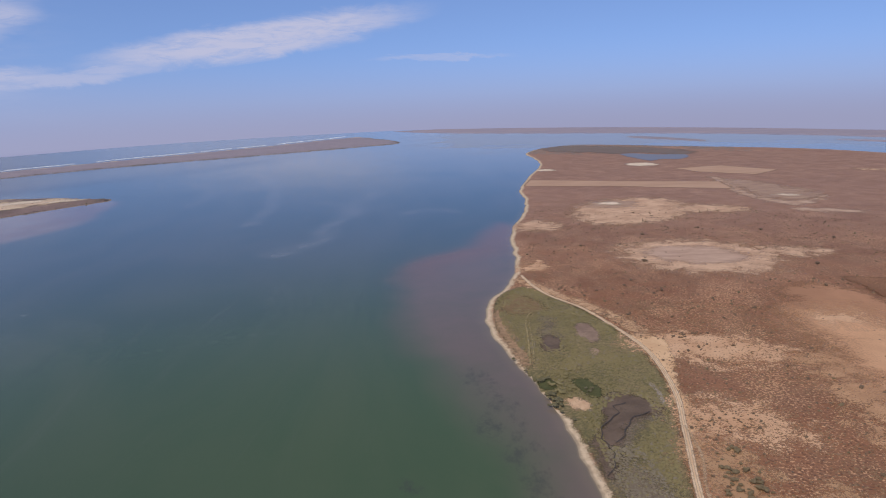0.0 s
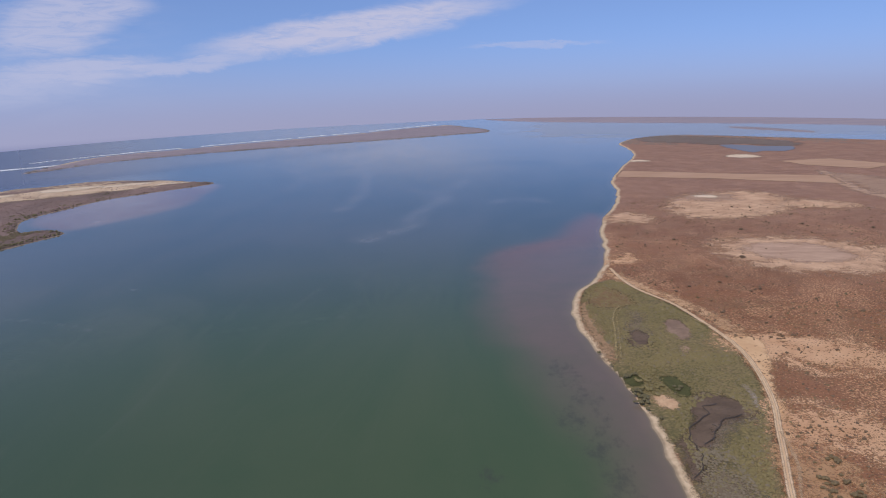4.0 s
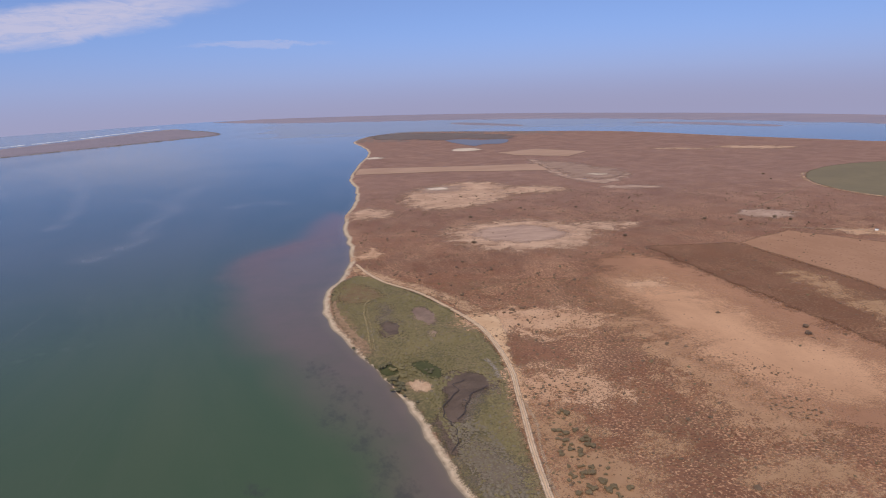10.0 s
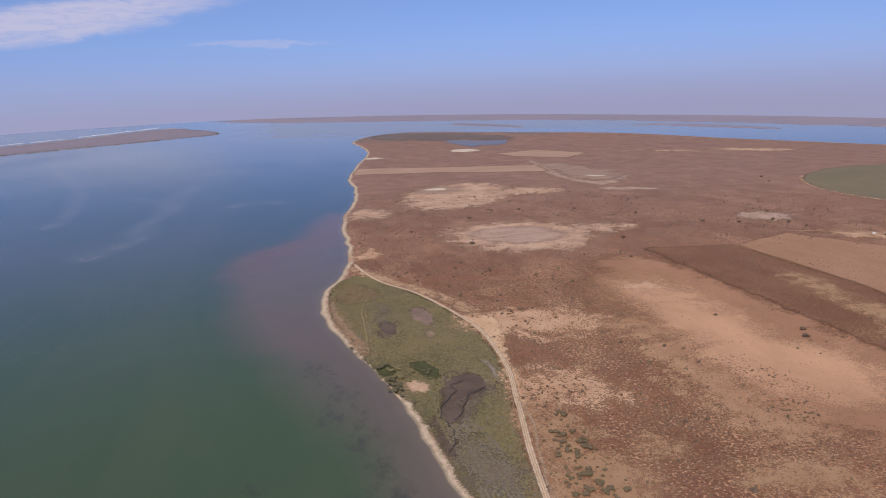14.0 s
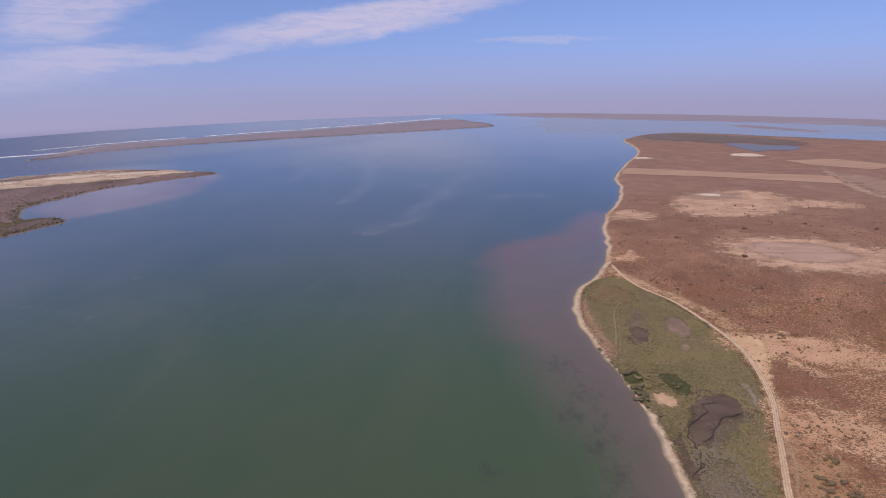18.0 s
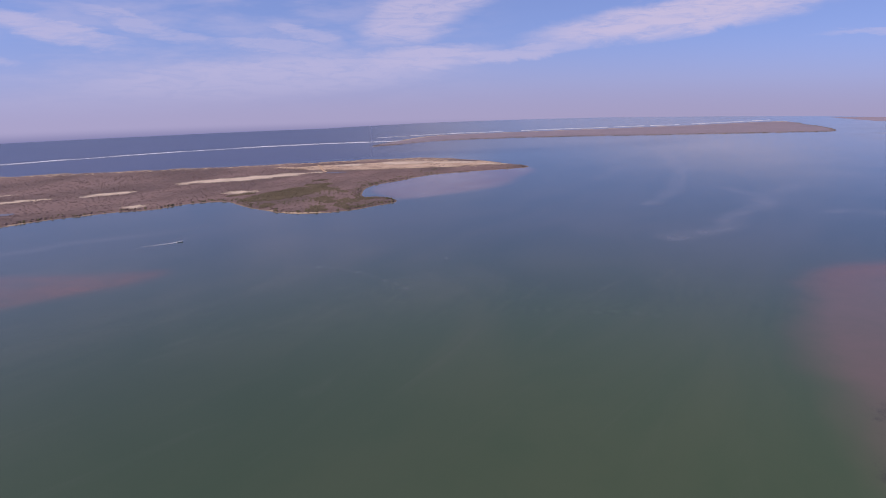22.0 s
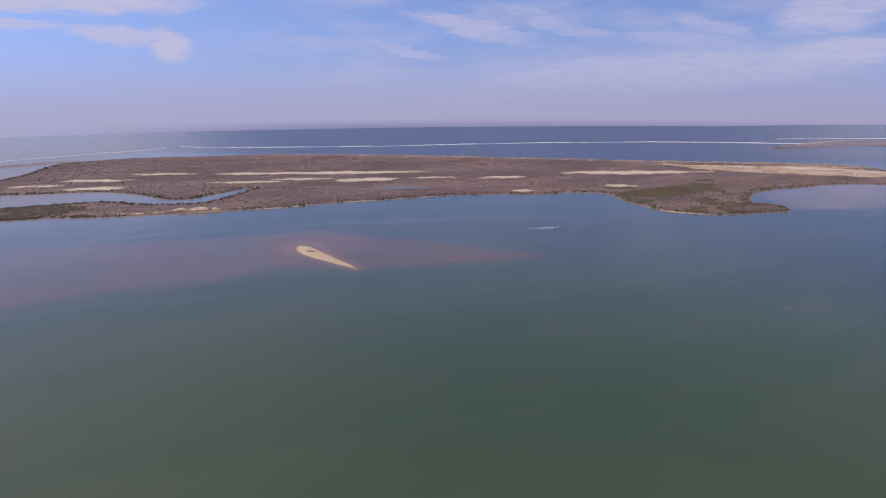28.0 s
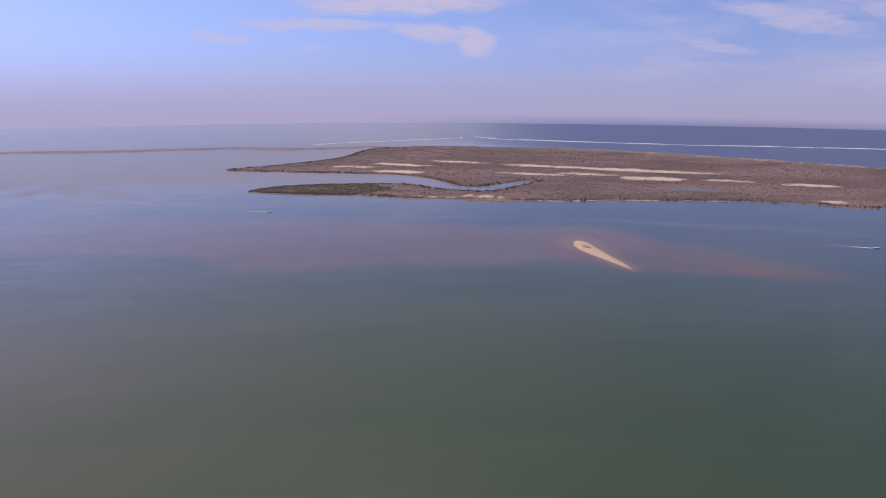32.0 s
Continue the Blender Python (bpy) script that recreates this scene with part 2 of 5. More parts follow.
def shore_distance(x, y, outline, reach):
    """Distance to a closed outline, positive inside; beyond reach it is cut off."""
    out = np.full(x.shape, -reach, np.float64)
    lo, hi = outline.min(0) - reach, outline.max(0) + reach
    sel = np.where((x > lo[0]) & (x < hi[0]) & (y > lo[1]) & (y < hi[1]))[0]
    a, b = outline, np.roll(outline, -1, 0)
    e = b - a
    ll = np.maximum((e ** 2).sum(1), 1e-9)
    for s in range(0, len(sel), 8000):
        i = sel[s:s + 8000]
        px, py = x[i][:, None], y[i][:, None]
        t = np.clip(((px - a[:, 0]) * e[:, 0] + (py - a[:, 1]) * e[:, 1]) / ll, 0, 1)
        d = np.sqrt((((px - a[:, 0] - t * e[:, 0]) ** 2) + ((py - a[:, 1] - t * e[:, 1]) ** 2)).min(1))
        cross = ((a[:, 1] > py) != (b[:, 1] > py)) & (px < e[:, 0] * (py - a[:, 1]) / np.where(e[:, 1] == 0, 1e-9, e[:, 1]) + a[:, 0])
        out[i] = np.clip(np.where(cross.sum(1) % 2 == 1, d, -d), -reach, 1e9)
    return out


COASTS = {
    "mainland": rounded(MAINLAND, 6, 2.2, 1), "island": rounded(ISLAND, 7, 4.0, 2), "far_spit": rounded(FAR_SPIT, 14, 6, 3),
    "south_spit": rounded(SOUTH_SPIT, 14, 5, 4), "sandbar": rounded(SANDBAR, 2, 0.5, 5), "far_shore": rounded(FAR_SHORE, 30, 14, 6), "far_islet": rounded(FAR_ISLET, 14, 4, 7), "far_bank": rounded(FAR_BANK, 20, 4, 8)}


def step01(v, a, b):
    t = np.clip((v - a) / (b - a), 0, 1)
    return t * t * (3 - 2 * t)


# ---- materials ----
def material(name):
    m = bpy.data.materials.new(name)
    m.use_nodes = True
    return m, Nodes(m.node_tree)


def finish(k, colour, rough, bump=None, strength=0.4, distance=0.3, **more):
    ins = {"Base Color": colour, "Roughness": rough, **more}
    if bump is not None:
        ins["Normal"] = k.add("ShaderNodeBump", {"Height": bump, "Strength": strength, "Distance": distance}).outputs[0]
    b = k.add("ShaderNodeBsdfPrincipled", ins)
    k.add("ShaderNodeOutputMaterial", {0: b.outputs[0]})


def place(k):
    return k.add("ShaderNodeNewGeometry").outputs["Position"]


def attr(k, name):
    return k.add("ShaderNodeAttribute", attribute=name).outputs["Fac"]


def scrub_soil(k, pos):
    """Dry brown grassland: bare sandy soil between low tufts."""
    big = k.noise(pos, 0.011, 3, 0.6)
    mid = k.noise(pos, 0.05, 5, 0.65, 0.4)
    fine = k.noise(pos, 0.55, 4, 0.7)
    clumps = k.noise(pos, 0.95, 2.5, 0.6)
    grass = k.mix(k.remap(big, 0.35, 0.68), (0.192, 0.079, 0.038), (0.262, 0.113, 0.056))
    grass = k.mix(k.remap(mid, 0.40, 0.66, 0.0, 0.6), grass, (0.205, 0.108, 0.060))
    soil = k.mix(k.remap(fine, 0.35, 0.65), (0.46, 0.235, 0.128), (0.60, 0.345, 0.19))
    # how thickly the grass grows: wide swathes, broken by patches along the wind
    swathe = k.noise(k.scaled(pos, 1, 0.55, 1, 35), 0.030, 6, 0.68, 0.7)
    thick = k.math("ADD", k.remap(swathe, 0.34, 0.66, 0.66, 0.485, False), k.math("MULTIPLY", k.math("SUBTRACT", 0.5, mid), 0.16))
    bare = k.remap(k.math("SUBTRACT", clumps, thick), -0.03, 0.04)
    col = k.mix(k.math("MULTIPLY", bare, 0.82), grass, soil)
    tuft = k.voronoi(pos, 0.8)
    col = k.mix(k.remap(tuft, 0.22, 0.42, 0.72, 0.0), col, (0.105, 0.046, 0.024))
    dust = k.remap(k.noise(pos, 0.018, 5, 0.6, 0.5), 0.50, 0.72, 0.0, 0.35)
    col = k.mix(dust, col, (0.40, 0.205, 0.122))
    # distance haze painted into the soil: greyer and paler away from the shore
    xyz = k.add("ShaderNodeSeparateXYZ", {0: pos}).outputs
    plain_haze = k.remap(k.math("ADD", xyz[1], k.math("MULTIPLY", xyz[0], 0.3)), 380.0, 880.0, 0.0, 0.62)
    col = k.mix(plain_haze, col, k.mix(k.remap(mid, 0.35, 0.65), (0.255, 0.145, 0.110), (0.325, 0.190, 0.145)))
    return col, k.math("SUBTRACT", k.math("MULTIPLY", fine, 0.6), k.math("MULTIPLY", tuft, 0.5))


def grazed_soil(k, pos):
    col, h = scrub_soil(k, pos)
    return k.mix(0.5, col, (0.175, 0.086, 0.047)), h


def island_soil(k, pos):
    """Grey-brown litter under mangrove and salt scrub."""
    big = k.noise(k.scaled(pos, 1, 0.5, 1, 28), 0.013, 4, 0.6)
    fine = k.noise(pos, 0.22, 5, 0.7)
    col = k.mix(k.remap(big, 0.36, 0.66), (0.118, 0.078, 0.070), (0.210, 0.138, 0.122))
    col = k.mix(k.remap(fine, 0.52, 0.72, 0.0, 0.5), col, (0.36, 0.25, 0.19))
    return col, fine


def beach_sand(k, pos):
    n = k.noise(pos, 0.35, 5, 0.65)
    col = k.mix(k.remap(n, 0.35, 0.7), (0.48, 0.35, 0.23), (0.62, 0.475, 0.325))
    return col, n


def make_ground(name, soil, sand_from, sand_to):
    m, k = material(name)
    pos = place(k)
    col, h = soil(k, pos)
    sand, hs = beach_sand(k, pos)
    wob = k.math("MULTIPLY", k.math("SUBTRACT", k.noise(pos, 0.22, 6, 0.75, 0.6), 0.5), 8.0)
    f = k.remap(k.math("ADD", attr(k, "shore"), wob), sand_from, sand_to, 1.0, 0.0)
    f = k.math("MAXIMUM", f, k.remap(k.math("ADD", attr(k, "dune"), k.math("MULTIPLY", k.math("SUBTRACT", k.noise(pos, 0.12, 5, 0.7), 0.5), 1.6)), 0.35, 0.7))
    wet = k.remap(k.math("ADD", attr(k, "shore"), k.math("MULTIPLY", wob, 0.25)), 0.1, 1.4, 0.55, 1.0)
    col = k.mix(f, col, sand)
    col = k.mix(1.0, col, k.add("ShaderNodeCombineColor", {0: wet, 1: wet, 2: wet}).outputs[0], "MULTIPLY")
    low = k.math("ADD", k.math("MULTIPLY", h, k.math("SUBTRACT", 1.0, f)), k.math("MULTIPLY", k.math("MULTIPLY", hs, f), 0.15))
    finish(k, col, 0.95, low, 0.9, 0.6)
    return m


def plain_cover(a, b, scale=0.06, speck=None, speck_scale=0.4, rz=0, sy=1.0, amount=0.6):
    def cover(k, pos):
        n = k.noise(k.scaled(pos, 1, sy, 1, rz), scale, 6, 0.65, 0.3)
        col = k.mix(k.remap(n, 0.32, 0.68), a, b)
        fine = k.noise(pos, scale * 9, 4, 0.7)
        col = k.mix(k.remap(fine, 0.45, 0.8, 0, 0.35), col, a)
        if speck:
            s = k.math("MULTIPLY", k.remap(k.voronoi(pos, speck_scale), 0.08, 0.33, amount, 0.0), k.remap(n, 0.35, 0.6))
            col = k.mix(s, col, speck)
        return col, fine
    return cover


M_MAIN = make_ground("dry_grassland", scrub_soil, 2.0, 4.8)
M_ISLAND = make_ground("salt_scrub_soil", island_soil, -1.0, 2.0)
# far shore and spits: mauve-grey distance haze painted into the soil colour
M_FARPLAIN = make_ground("hazed_far_plain", plain_cover((0.258, 0.222, 0.272), (0.315, 0.252, 0.282), 0.005, rz=-30, sy=3), -6, -2)
M_FARSPIT = make_ground("hazed_far_spit", plain_cover((0.225, 0.190, 0.228), (0.292, 0.236, 0.258), 0.02, rz=35, sy=2), -3, 3)
M_SAND = make_ground("shore_sand", beach_sand, 5, 9)


def make_patch(name, top_cover, width, ragged, scale, rough=0.95, most=1.0):
    """A ground cover that thins out into scattered bits towards its edge."""
    m, k = material(name)
    pos = place(k)
    top, ht = top_cover(k, pos)
    n = k.math("SUBTRACT", k.noise(pos, scale, 6, 0.7, 0.5), 0.5)
    n = k.math("ADD", n, k.math("MULTIPLY", k.math("SUBTRACT", k.noise(pos, max(scale * 9, 1.3), 4, 0.7), 0.5), 0.9))
    f = k.remap(k.math("ADD", attr(k, "edge"), k.math("MULTIPLY", n, ragged)), -width, width, 0.0, most)
    finish(k, top, rough, ht, 0.4, 0.4, **{"Specular IOR Level": 0.3, "Alpha": f})
    return m


SALT = plain_cover((0.43, 0.258, 0.165), (0.60, 0.388, 0.258), 0.07, (0.24, 0.15, 0.10), 0.33, amount=0.6)
MUDPAN = plain_cover((0.385, 0.242, 0.175), (0.51, 0.34, 0.245), 0.05, sy=3)
TAN = plain_cover((0.335, 0.168, 0.094), (0.425, 0.218, 0.123), 0.03, (0.25, 0.125, 0.075), 0.5, rz=40, sy=0.4, amount=0.35)
PARCEL = plain_cover((0.345, 0.180, 0.102), (0.405, 0.220, 0.128), 0.05, (0.21, 0.105, 0.06), 0.35, rz=40, sy=0.5, amount=0.75)
STUBBLE = plain_cover((0.385, 0.235, 0.158), (0.455, 0.288, 0.196), 0.012, rz=20, sy=4)
CROP = plain_cover((0.185, 0.146, 0.088), (0.215, 0.170, 0.098), 0.02, (0.15, 0.125, 0.07), 0.12, amount=0.5)
WHITE = plain_cover((0.56, 0.43, 0.32), (0.70, 0.57, 0.44), 0.06)
TRACK = plain_cover((0.52, 0.345, 0.21), (0.62, 0.44, 0.28), 0.15)
MUD = plain_cover((0.100, 0.066, 0.044), (0.160, 0.108, 0.074), 0.12, (0.07, 0.05, 0.04), 0.7)
POOL = plain_cover((0.195, 0.125, 0.092), (0.33, 0.225, 0.155), 0.09)
DRYWEED = plain_cover((0.18, 0.135, 0.095), (0.235, 0.18, 0.13), 0.2, (0.12, 0.10, 0.06), 0.9)


def marsh_cover(k, pos):
    big = k.noise(pos, 0.028, 4, 0.6, 0.5)
    fine = k.noise(pos, 0.7, 5, 0.72)
    col = k.mix(k.remap(big, 0.36, 0.62), (0.202, 0.158, 0.070), (0.280, 0.204, 0.104))
    col = k.mix(k.remap(k.noise(pos, 0.06, 4, 0.65), 0.50, 0.70, 0, 0.8), col, (0.25, 0.175, 0.105))
    # crevice shade between the plants, painted into the turf colour
    col = k.mix(k.remap(fine, 0.42, 0.58, 0.62, 0.0), col, (0.088, 0.080, 0.036))
    lumps = k.voronoi(pos, 0.8)
    # painted shade in the hollows round each lump, crowns painted lighter
    col = k.mix(k.remap(lumps, 0.35, 0.62, 0.0, 0.42), col, (0.080, 0.072, 0.034))
    col = k.mix(k.math("MULTIPLY", k.remap(lumps, 0.05, 0.30, 0.45, 0.0), k.remap(big, 0.4, 0.6)), col, (0.29, 0.235, 0.12))
    return col, k.math("SUBTRACT", fine, lumps)


M_MARSH = make_patch("marsh_turf", marsh_cover, 1.2, 6, 0.2)
M_PAN = make_patch("salt_crust", SALT, 9, 75, 0.09)
M_PANMUD = make_patch("pan_mud", MUDPAN, 4, 30, 0.08, 0.8)
M_TAN = make_patch("bare_soil", TAN, 9, 60, 0.05)
M_THIN = make_patch("thin_sand", plain_cover((0.50, 0.285, 0.155), (0.60, 0.36, 0.20), 0.1), 6, 60, 0.1, most=0.6)
M_SANDY = make_patch("sandy_soil", plain_cover((0.55, 0.312, 0.178), (0.66, 0.408, 0.25), 0.05, (0.23, 0.13, 0.085), 0.7, amount=0.75), 7, 80, 0.10, most=0.9)
M_VERGE = make_patch("verge_sand", plain_cover((0.56, 0.34, 0.19), (0.66, 0.43, 0.255), 0.1), 1.2, 8, 0.2)
M_CORE = make_patch("dusty_soil", plain_cover((0.50, 0.272, 0.152), (0.64, 0.362, 0.207), 0.03, (0.28, 0.15, 0.09), 0.7, rz=40, sy=0.4, amount=0.4), 16, 60, 0.035, most=0.95)
M_STREAK = make_patch("broken_sand", plain_cover((0.44, 0.242, 0.135), (0.58, 0.335, 0.188), 0.1, (0.20, 0.10, 0.055), 0.9, amount=0.8), 5, 80, 0.09, most=0.8)
M_SCATTER = make_patch("scattered_sand", plain_cover((0.52, 0.31, 0.175), (0.63, 0.40, 0.24), 0.1), 2.2, 22, 0.22, most=0.85)
M_PARCEL = make_patch("fallow_soil", PARCEL, 2, 7, 0.06)
M_DARK = make_patch("grazed_soil", grazed_soil, 2, 10, 0.06)
M_STUBBLE = make_patch("stubble", STUBBLE, 3, 10, 0.04)
M_CROP = make_patch("green_crop", CROP, 1.5, 4, 0.03)
M_GREYPAN = make_patch("grey_pan_mud", MUDPAN, 8, 70, 0.05, 0.85, 0.7)
M_WHITE = make_patch("white_salt", WHITE, 3, 30, 0.08)
M_CRUST = make_patch("mud_crust", plain_cover((0.44, 0.35, 0.29), (0.60, 0.50, 0.42), 0.5), 0.5, 9.0, 0.7, most=0.5)
M_TRACK = make_patch("track_sand", TRACK, 0.35, 1.6, 0.5)
M_FAINT = make_patch("faint_track_sand", TRACK, 0.4, 2.2, 0.4, most=0.55)
M_RUT = make_patch("rut_sand", plain_cover((0.62, 0.44, 0.29), (0.70, 0.52, 0.36), 0.3), 0.3, 0.8, 0.5)
M_GTRACK = make_patch("track_in_marsh", plain_cover((0.28, 0.21, 0.10), (0.35, 0.27, 0.14), 0.2), 0.35, 1.4, 0.5)
M_MUD = make_patch("marsh_mud", MUD, 1.4, 10, 0.15, 0.7)
M_REED = make_patch("dark_reeds", plain_cover((0.060, 0.062, 0.022), (0.085, 0.084, 0.032), 0.4), 0.8, 5, 0.25)
M_POOL = make_patch("dry_pool", POOL, 1.0, 7, 0.2, 0.8)
M_WEED = make_patch("dry_weed", DRYWEED, 4, 26, 0.12, most=0.8)
M_MSAND = make_patch("marsh_sand", plain_cover((0.46, 0.285, 0.17), (0.60, 0.40, 0.255), 0.3, (0.20, 0.15, 0.08), 1.2, amount=0.7), 1.2, 9, 0.25)
M_SLOPE = make_patch("sandy_slope", plain_cover((0.27, 0.165, 0.095), (0.44, 0.28, 0.17), 0.35, (0.16, 0.11, 0.055), 0.9, amount=0.7), 1.5, 14, 0.3, most=0.85)
# mud by the far pond, its colour paled with painted haze
M_BELTMUD = make_patch("mangrove_mud", plain_cover((0.190, 0.150, 0.136), (0.235, 0.185, 0.165), 0.02, rz=-30, sy=3), 14, 90, 0.02, most=0.7)
M_PALEPAN = make_patch("pale_pan_crust", plain_cover((0.40, 0.25, 0.178), (0.54, 0.37, 0.27), 0.1, (0.26, 0.16, 0.11), 0.3, amount=0.8), 4, 36, 0.07, most=0.9)
M_HEADTURF = make_patch("brown_turf", plain_cover((0.20, 0.125, 0.066), (0.27, 0.168, 0.092), 0.2, (0.13, 0.09, 0.045), 0.9), 3, 14, 0.15, most=0.8)
M_BANK = make_patch("orange_sand_bank", plain_cover((0.48, 0.33, 0.21), (0.62, 0.45, 0.30), 0.1), 1.2, 11, 0.1)
M_ISALT = make_patch("island_salt", plain_cover((0.52, 0.41, 0.31), (0.66, 0.54, 0.42), 0.05), 3, 46, 0.04)
M_ISANDY = make_patch("island_sand", plain_cover((0.40, 0.28, 0.20), (0.60, 0.45, 0.32), 0.03, (0.20, 0.14, 0.10), 0.2), 9, 50, 0.03)


def make_water(name, tone, still=False):
    m, k = material(name)
    pos = place(k)
    col = tone
    if not still:
        big = k.noise(k.scaled(pos, 1, 0.40, 1, 35), 0.007, 6, 0.6, 1.5)
        col = k.mix(k.remap(big, 0.36, 0.64), (0.060, 0.094, 0.046), (0.077, 0.104, 0.053))
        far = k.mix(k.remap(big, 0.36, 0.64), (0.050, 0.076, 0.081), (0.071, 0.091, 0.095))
        col = k.mix(k.math("MULTIPLY", attr(k, "tone"), 0.68), col, (0.033, 0.061, 0.035))
        # the sky's reflection painted in: bluer with distance from the camera
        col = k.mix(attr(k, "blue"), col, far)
        drift = k.noise(k.scaled(pos, 1, 0.16, 1, 62), 0.02, 6, 0.62, 2.5)
        col = k.mix(k.remap(drift, 0.56, 0.74, 0.0, 0.13), col, (0.125, 0.130, 0.105))
        mott = k.noise(pos, 0.03, 5, 0.65)
        shoal_haze = k.math("MULTIPLY", attr(k, "shoal_haze"), k.remap(mott, 0.25, 0.7, 0.75, 1.0))
        col = k.mix(shoal_haze, col, (0.163, 0.115, 0.100))
        col = k.mix(attr(k, "red"), col, (0.190, 0.092, 0.064))
        col = k.mix(k.math("MULTIPLY", attr(k, "pale"), k.remap(k.noise(k.scaled(pos, 1, 0.3, 1, 20), 0.045, 6, 0.68, 1.0), 0.38, 0.62, 0.35, 1.0)), col, (0.275, 0.26, 0.27))
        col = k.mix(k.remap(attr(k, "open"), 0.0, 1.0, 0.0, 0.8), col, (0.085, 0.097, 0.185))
        # distance haze painted over far water as a pale grey
        col = k.mix(k.math("MULTIPLY", attr(k, "far_haze"), 0.95), col, (0.300, 0.285, 0.300))
        weed = k.remap(k.math("ADD", attr(k, "weed"), k.math("MULTIPLY", k.math("SUBTRACT", k.noise(k.scaled(pos, 1, 0.55, 1, -8), 0.22, 6, 0.75), 0.5), 2.2)), 0.42, 1.05)
        col = k.mix(k.math("MULTIPLY", weed, 0.55), col, (0.050, 0.046, 0.045))
        col = k.mix(attr(k, "shallow"), col, (0.26, 0.195, 0.13))
    waves = k.math("ADD", k.noise(k.scaled(pos, 1, 2.2, 1, 20), 0.35, 4, 0.6), k.math("MULTIPLY", k.noise(pos, 1.7, 3, 0.6), 0.4))
    finish(k, col, 0.12 if still else k.remap(attr(k, "open"), 0.0, 1.0, 0.09, 0.30), waves, 0.02 if still else k.remap(attr(k, "open"), 0.0, 1.0, 0.06, 0.14), 0.5, IOR=1.33, **{"Specular IOR Level": 0.0 if still else k.math("MAXIMUM", k.math("SUBTRACT", k.remap(attr(k, "pale"), 0.0, 1.0, 0.5, 0.3), k.math("ADD", k.math("MULTIPLY", attr(k, "open"), 0.30), k.math("MULTIPLY", attr(k, "far_haze"), 0.55))), 0.010)})
    return m


M_SEA = make_water("sea_water", (0.02, 0.05, 0.04))
# ponds have no gloss: the hazy sky they mirror is painted into their colour
M_POND = make_water("pond_water", (0.185, 0.200, 0.262), True)


def make_flat(name, a, b, scale=1.0, rough=0.7, metallic=0.0):
    m, k = material(name)
    n = k.noise(place(k), scale, 4, 0.6)
    finish(k, k.mix(k.remap(n, 0.3, 0.7), a, b), rough, n, 0.2, 0.05, Metallic=metallic)
    return m


def make_leaves(name, a, b, c):
    m, k = material(name)
    pos = place(k)
    isle = k.add("ShaderNodeNewGeometry").outputs["Random Per Island"]
    own = k.add("ShaderNodeObjectInfo").outputs["Random"]
    n = k.noise(pos, 0.03, 4, 0.6)
    col = k.mix(k.remap(n, 0.35, 0.65), a, b)
    col = k.mix(k.math("MULTIPLY", isle, 0.6), col, c)
    col = k.mix(k.math("MULTIPLY", own, 0.35), col, a)
    finish(k, col, 0.85, k.noise(pos, 3.0, 3, 0.7), 0.6, 0.2)
    return m


M_SHRUB = make_leaves("dry_shrub_leaves", (0.105, 0.064, 0.040), (0.13, 0.088, 0.053), (0.18, 0.115, 0.07))
M_TUFT = make_leaves("dry_grass", (0.165, 0.088, 0.048), (0.20, 0.115, 0.062), (0.30, 0.19, 0.11))
M_OLIVE = make_leaves("olive_shrub_leaves", (0.115, 0.082, 0.042), (0.145, 0.105, 0.054), (0.195, 0.142, 0.078))
M_MARSHLEAF = make_leaves("marsh_plant_leaves", (0.150, 0.124, 0.052), (0.205, 0.160, 0.072), (0.26, 0.205, 0.10))
M_GREYLEAF = make_leaves("dry_marsh_plants", (0.158, 0.128, 0.086), (0.190, 0.155, 0.108), (0.235, 0.192, 0.138))
M_MANGROVE = make_leaves("mangrove_leaves", (0.092, 0.080, 0.040), (0.118, 0.100, 0.050), (0.155, 0.128, 0.068))
M_SCRUB = make_leaves("salt_scrub_leaves", (0.150, 0.100, 0.094), (0.205, 0.140, 0.130), (0.24, 0.165, 0.150))
# leaf colour lifted by painted distance haze
M_BELT = make_leaves("hazed_mangrove_leaves", (0.172, 0.145, 0.134), (0.205, 0.168, 0.150), (0.235, 0.188, 0.165))
M_HEADLAND = make_leaves("headland_leaves", (0.108, 0.086, 0.050), (0.138, 0.108, 0.064), (0.175, 0.136, 0.084))
M_FRINGE = make_leaves("shore_mangrove_leaves", (0.105, 0.086, 0.066), (0.13, 0.106, 0.078), (0.165, 0.132, 0.098))
# distance haze painted into these leaves too
M_FARLEAF = make_leaves("hazed_scrub_leaves", (0.208, 0.176, 0.208), (0.242, 0.204, 0.230), (0.276, 0.228, 0.246))
M_WOOD = make_flat("bark", (0.11, 0.08, 0.06), (0.17, 0.13, 0.10), 4)
M_FOAM = make_flat("foam", (0.72, 0.74, 0.78), (0.86, 0.87, 0.9), 0.3, 0.8)
M_WHITEPAINT = make_flat("white_paint", (0.74, 0.74, 0.72), (0.82, 0.82, 0.8), 2, 0.4)
M_BLUEPAINT = make_flat("blue_paint", (0.05, 0.13, 0.30), (0.06, 0.16, 0.35), 2, 0.4)
M_MOTOR = make_flat("black_motor_cover", (0.02, 0.02, 0.022), (0.03, 0.03, 0.034), 5, 0.35)
M_CHANNEL = make_flat("dark_channel_mud", (0.045, 0.034, 0.026), (0.07, 0.052, 0.04), 2)
M_ROOF = make_flat("rusty_roof_sheet", (0.16, 0.10, 0.07), (0.22, 0.15, 0.11), 2, 0.7)


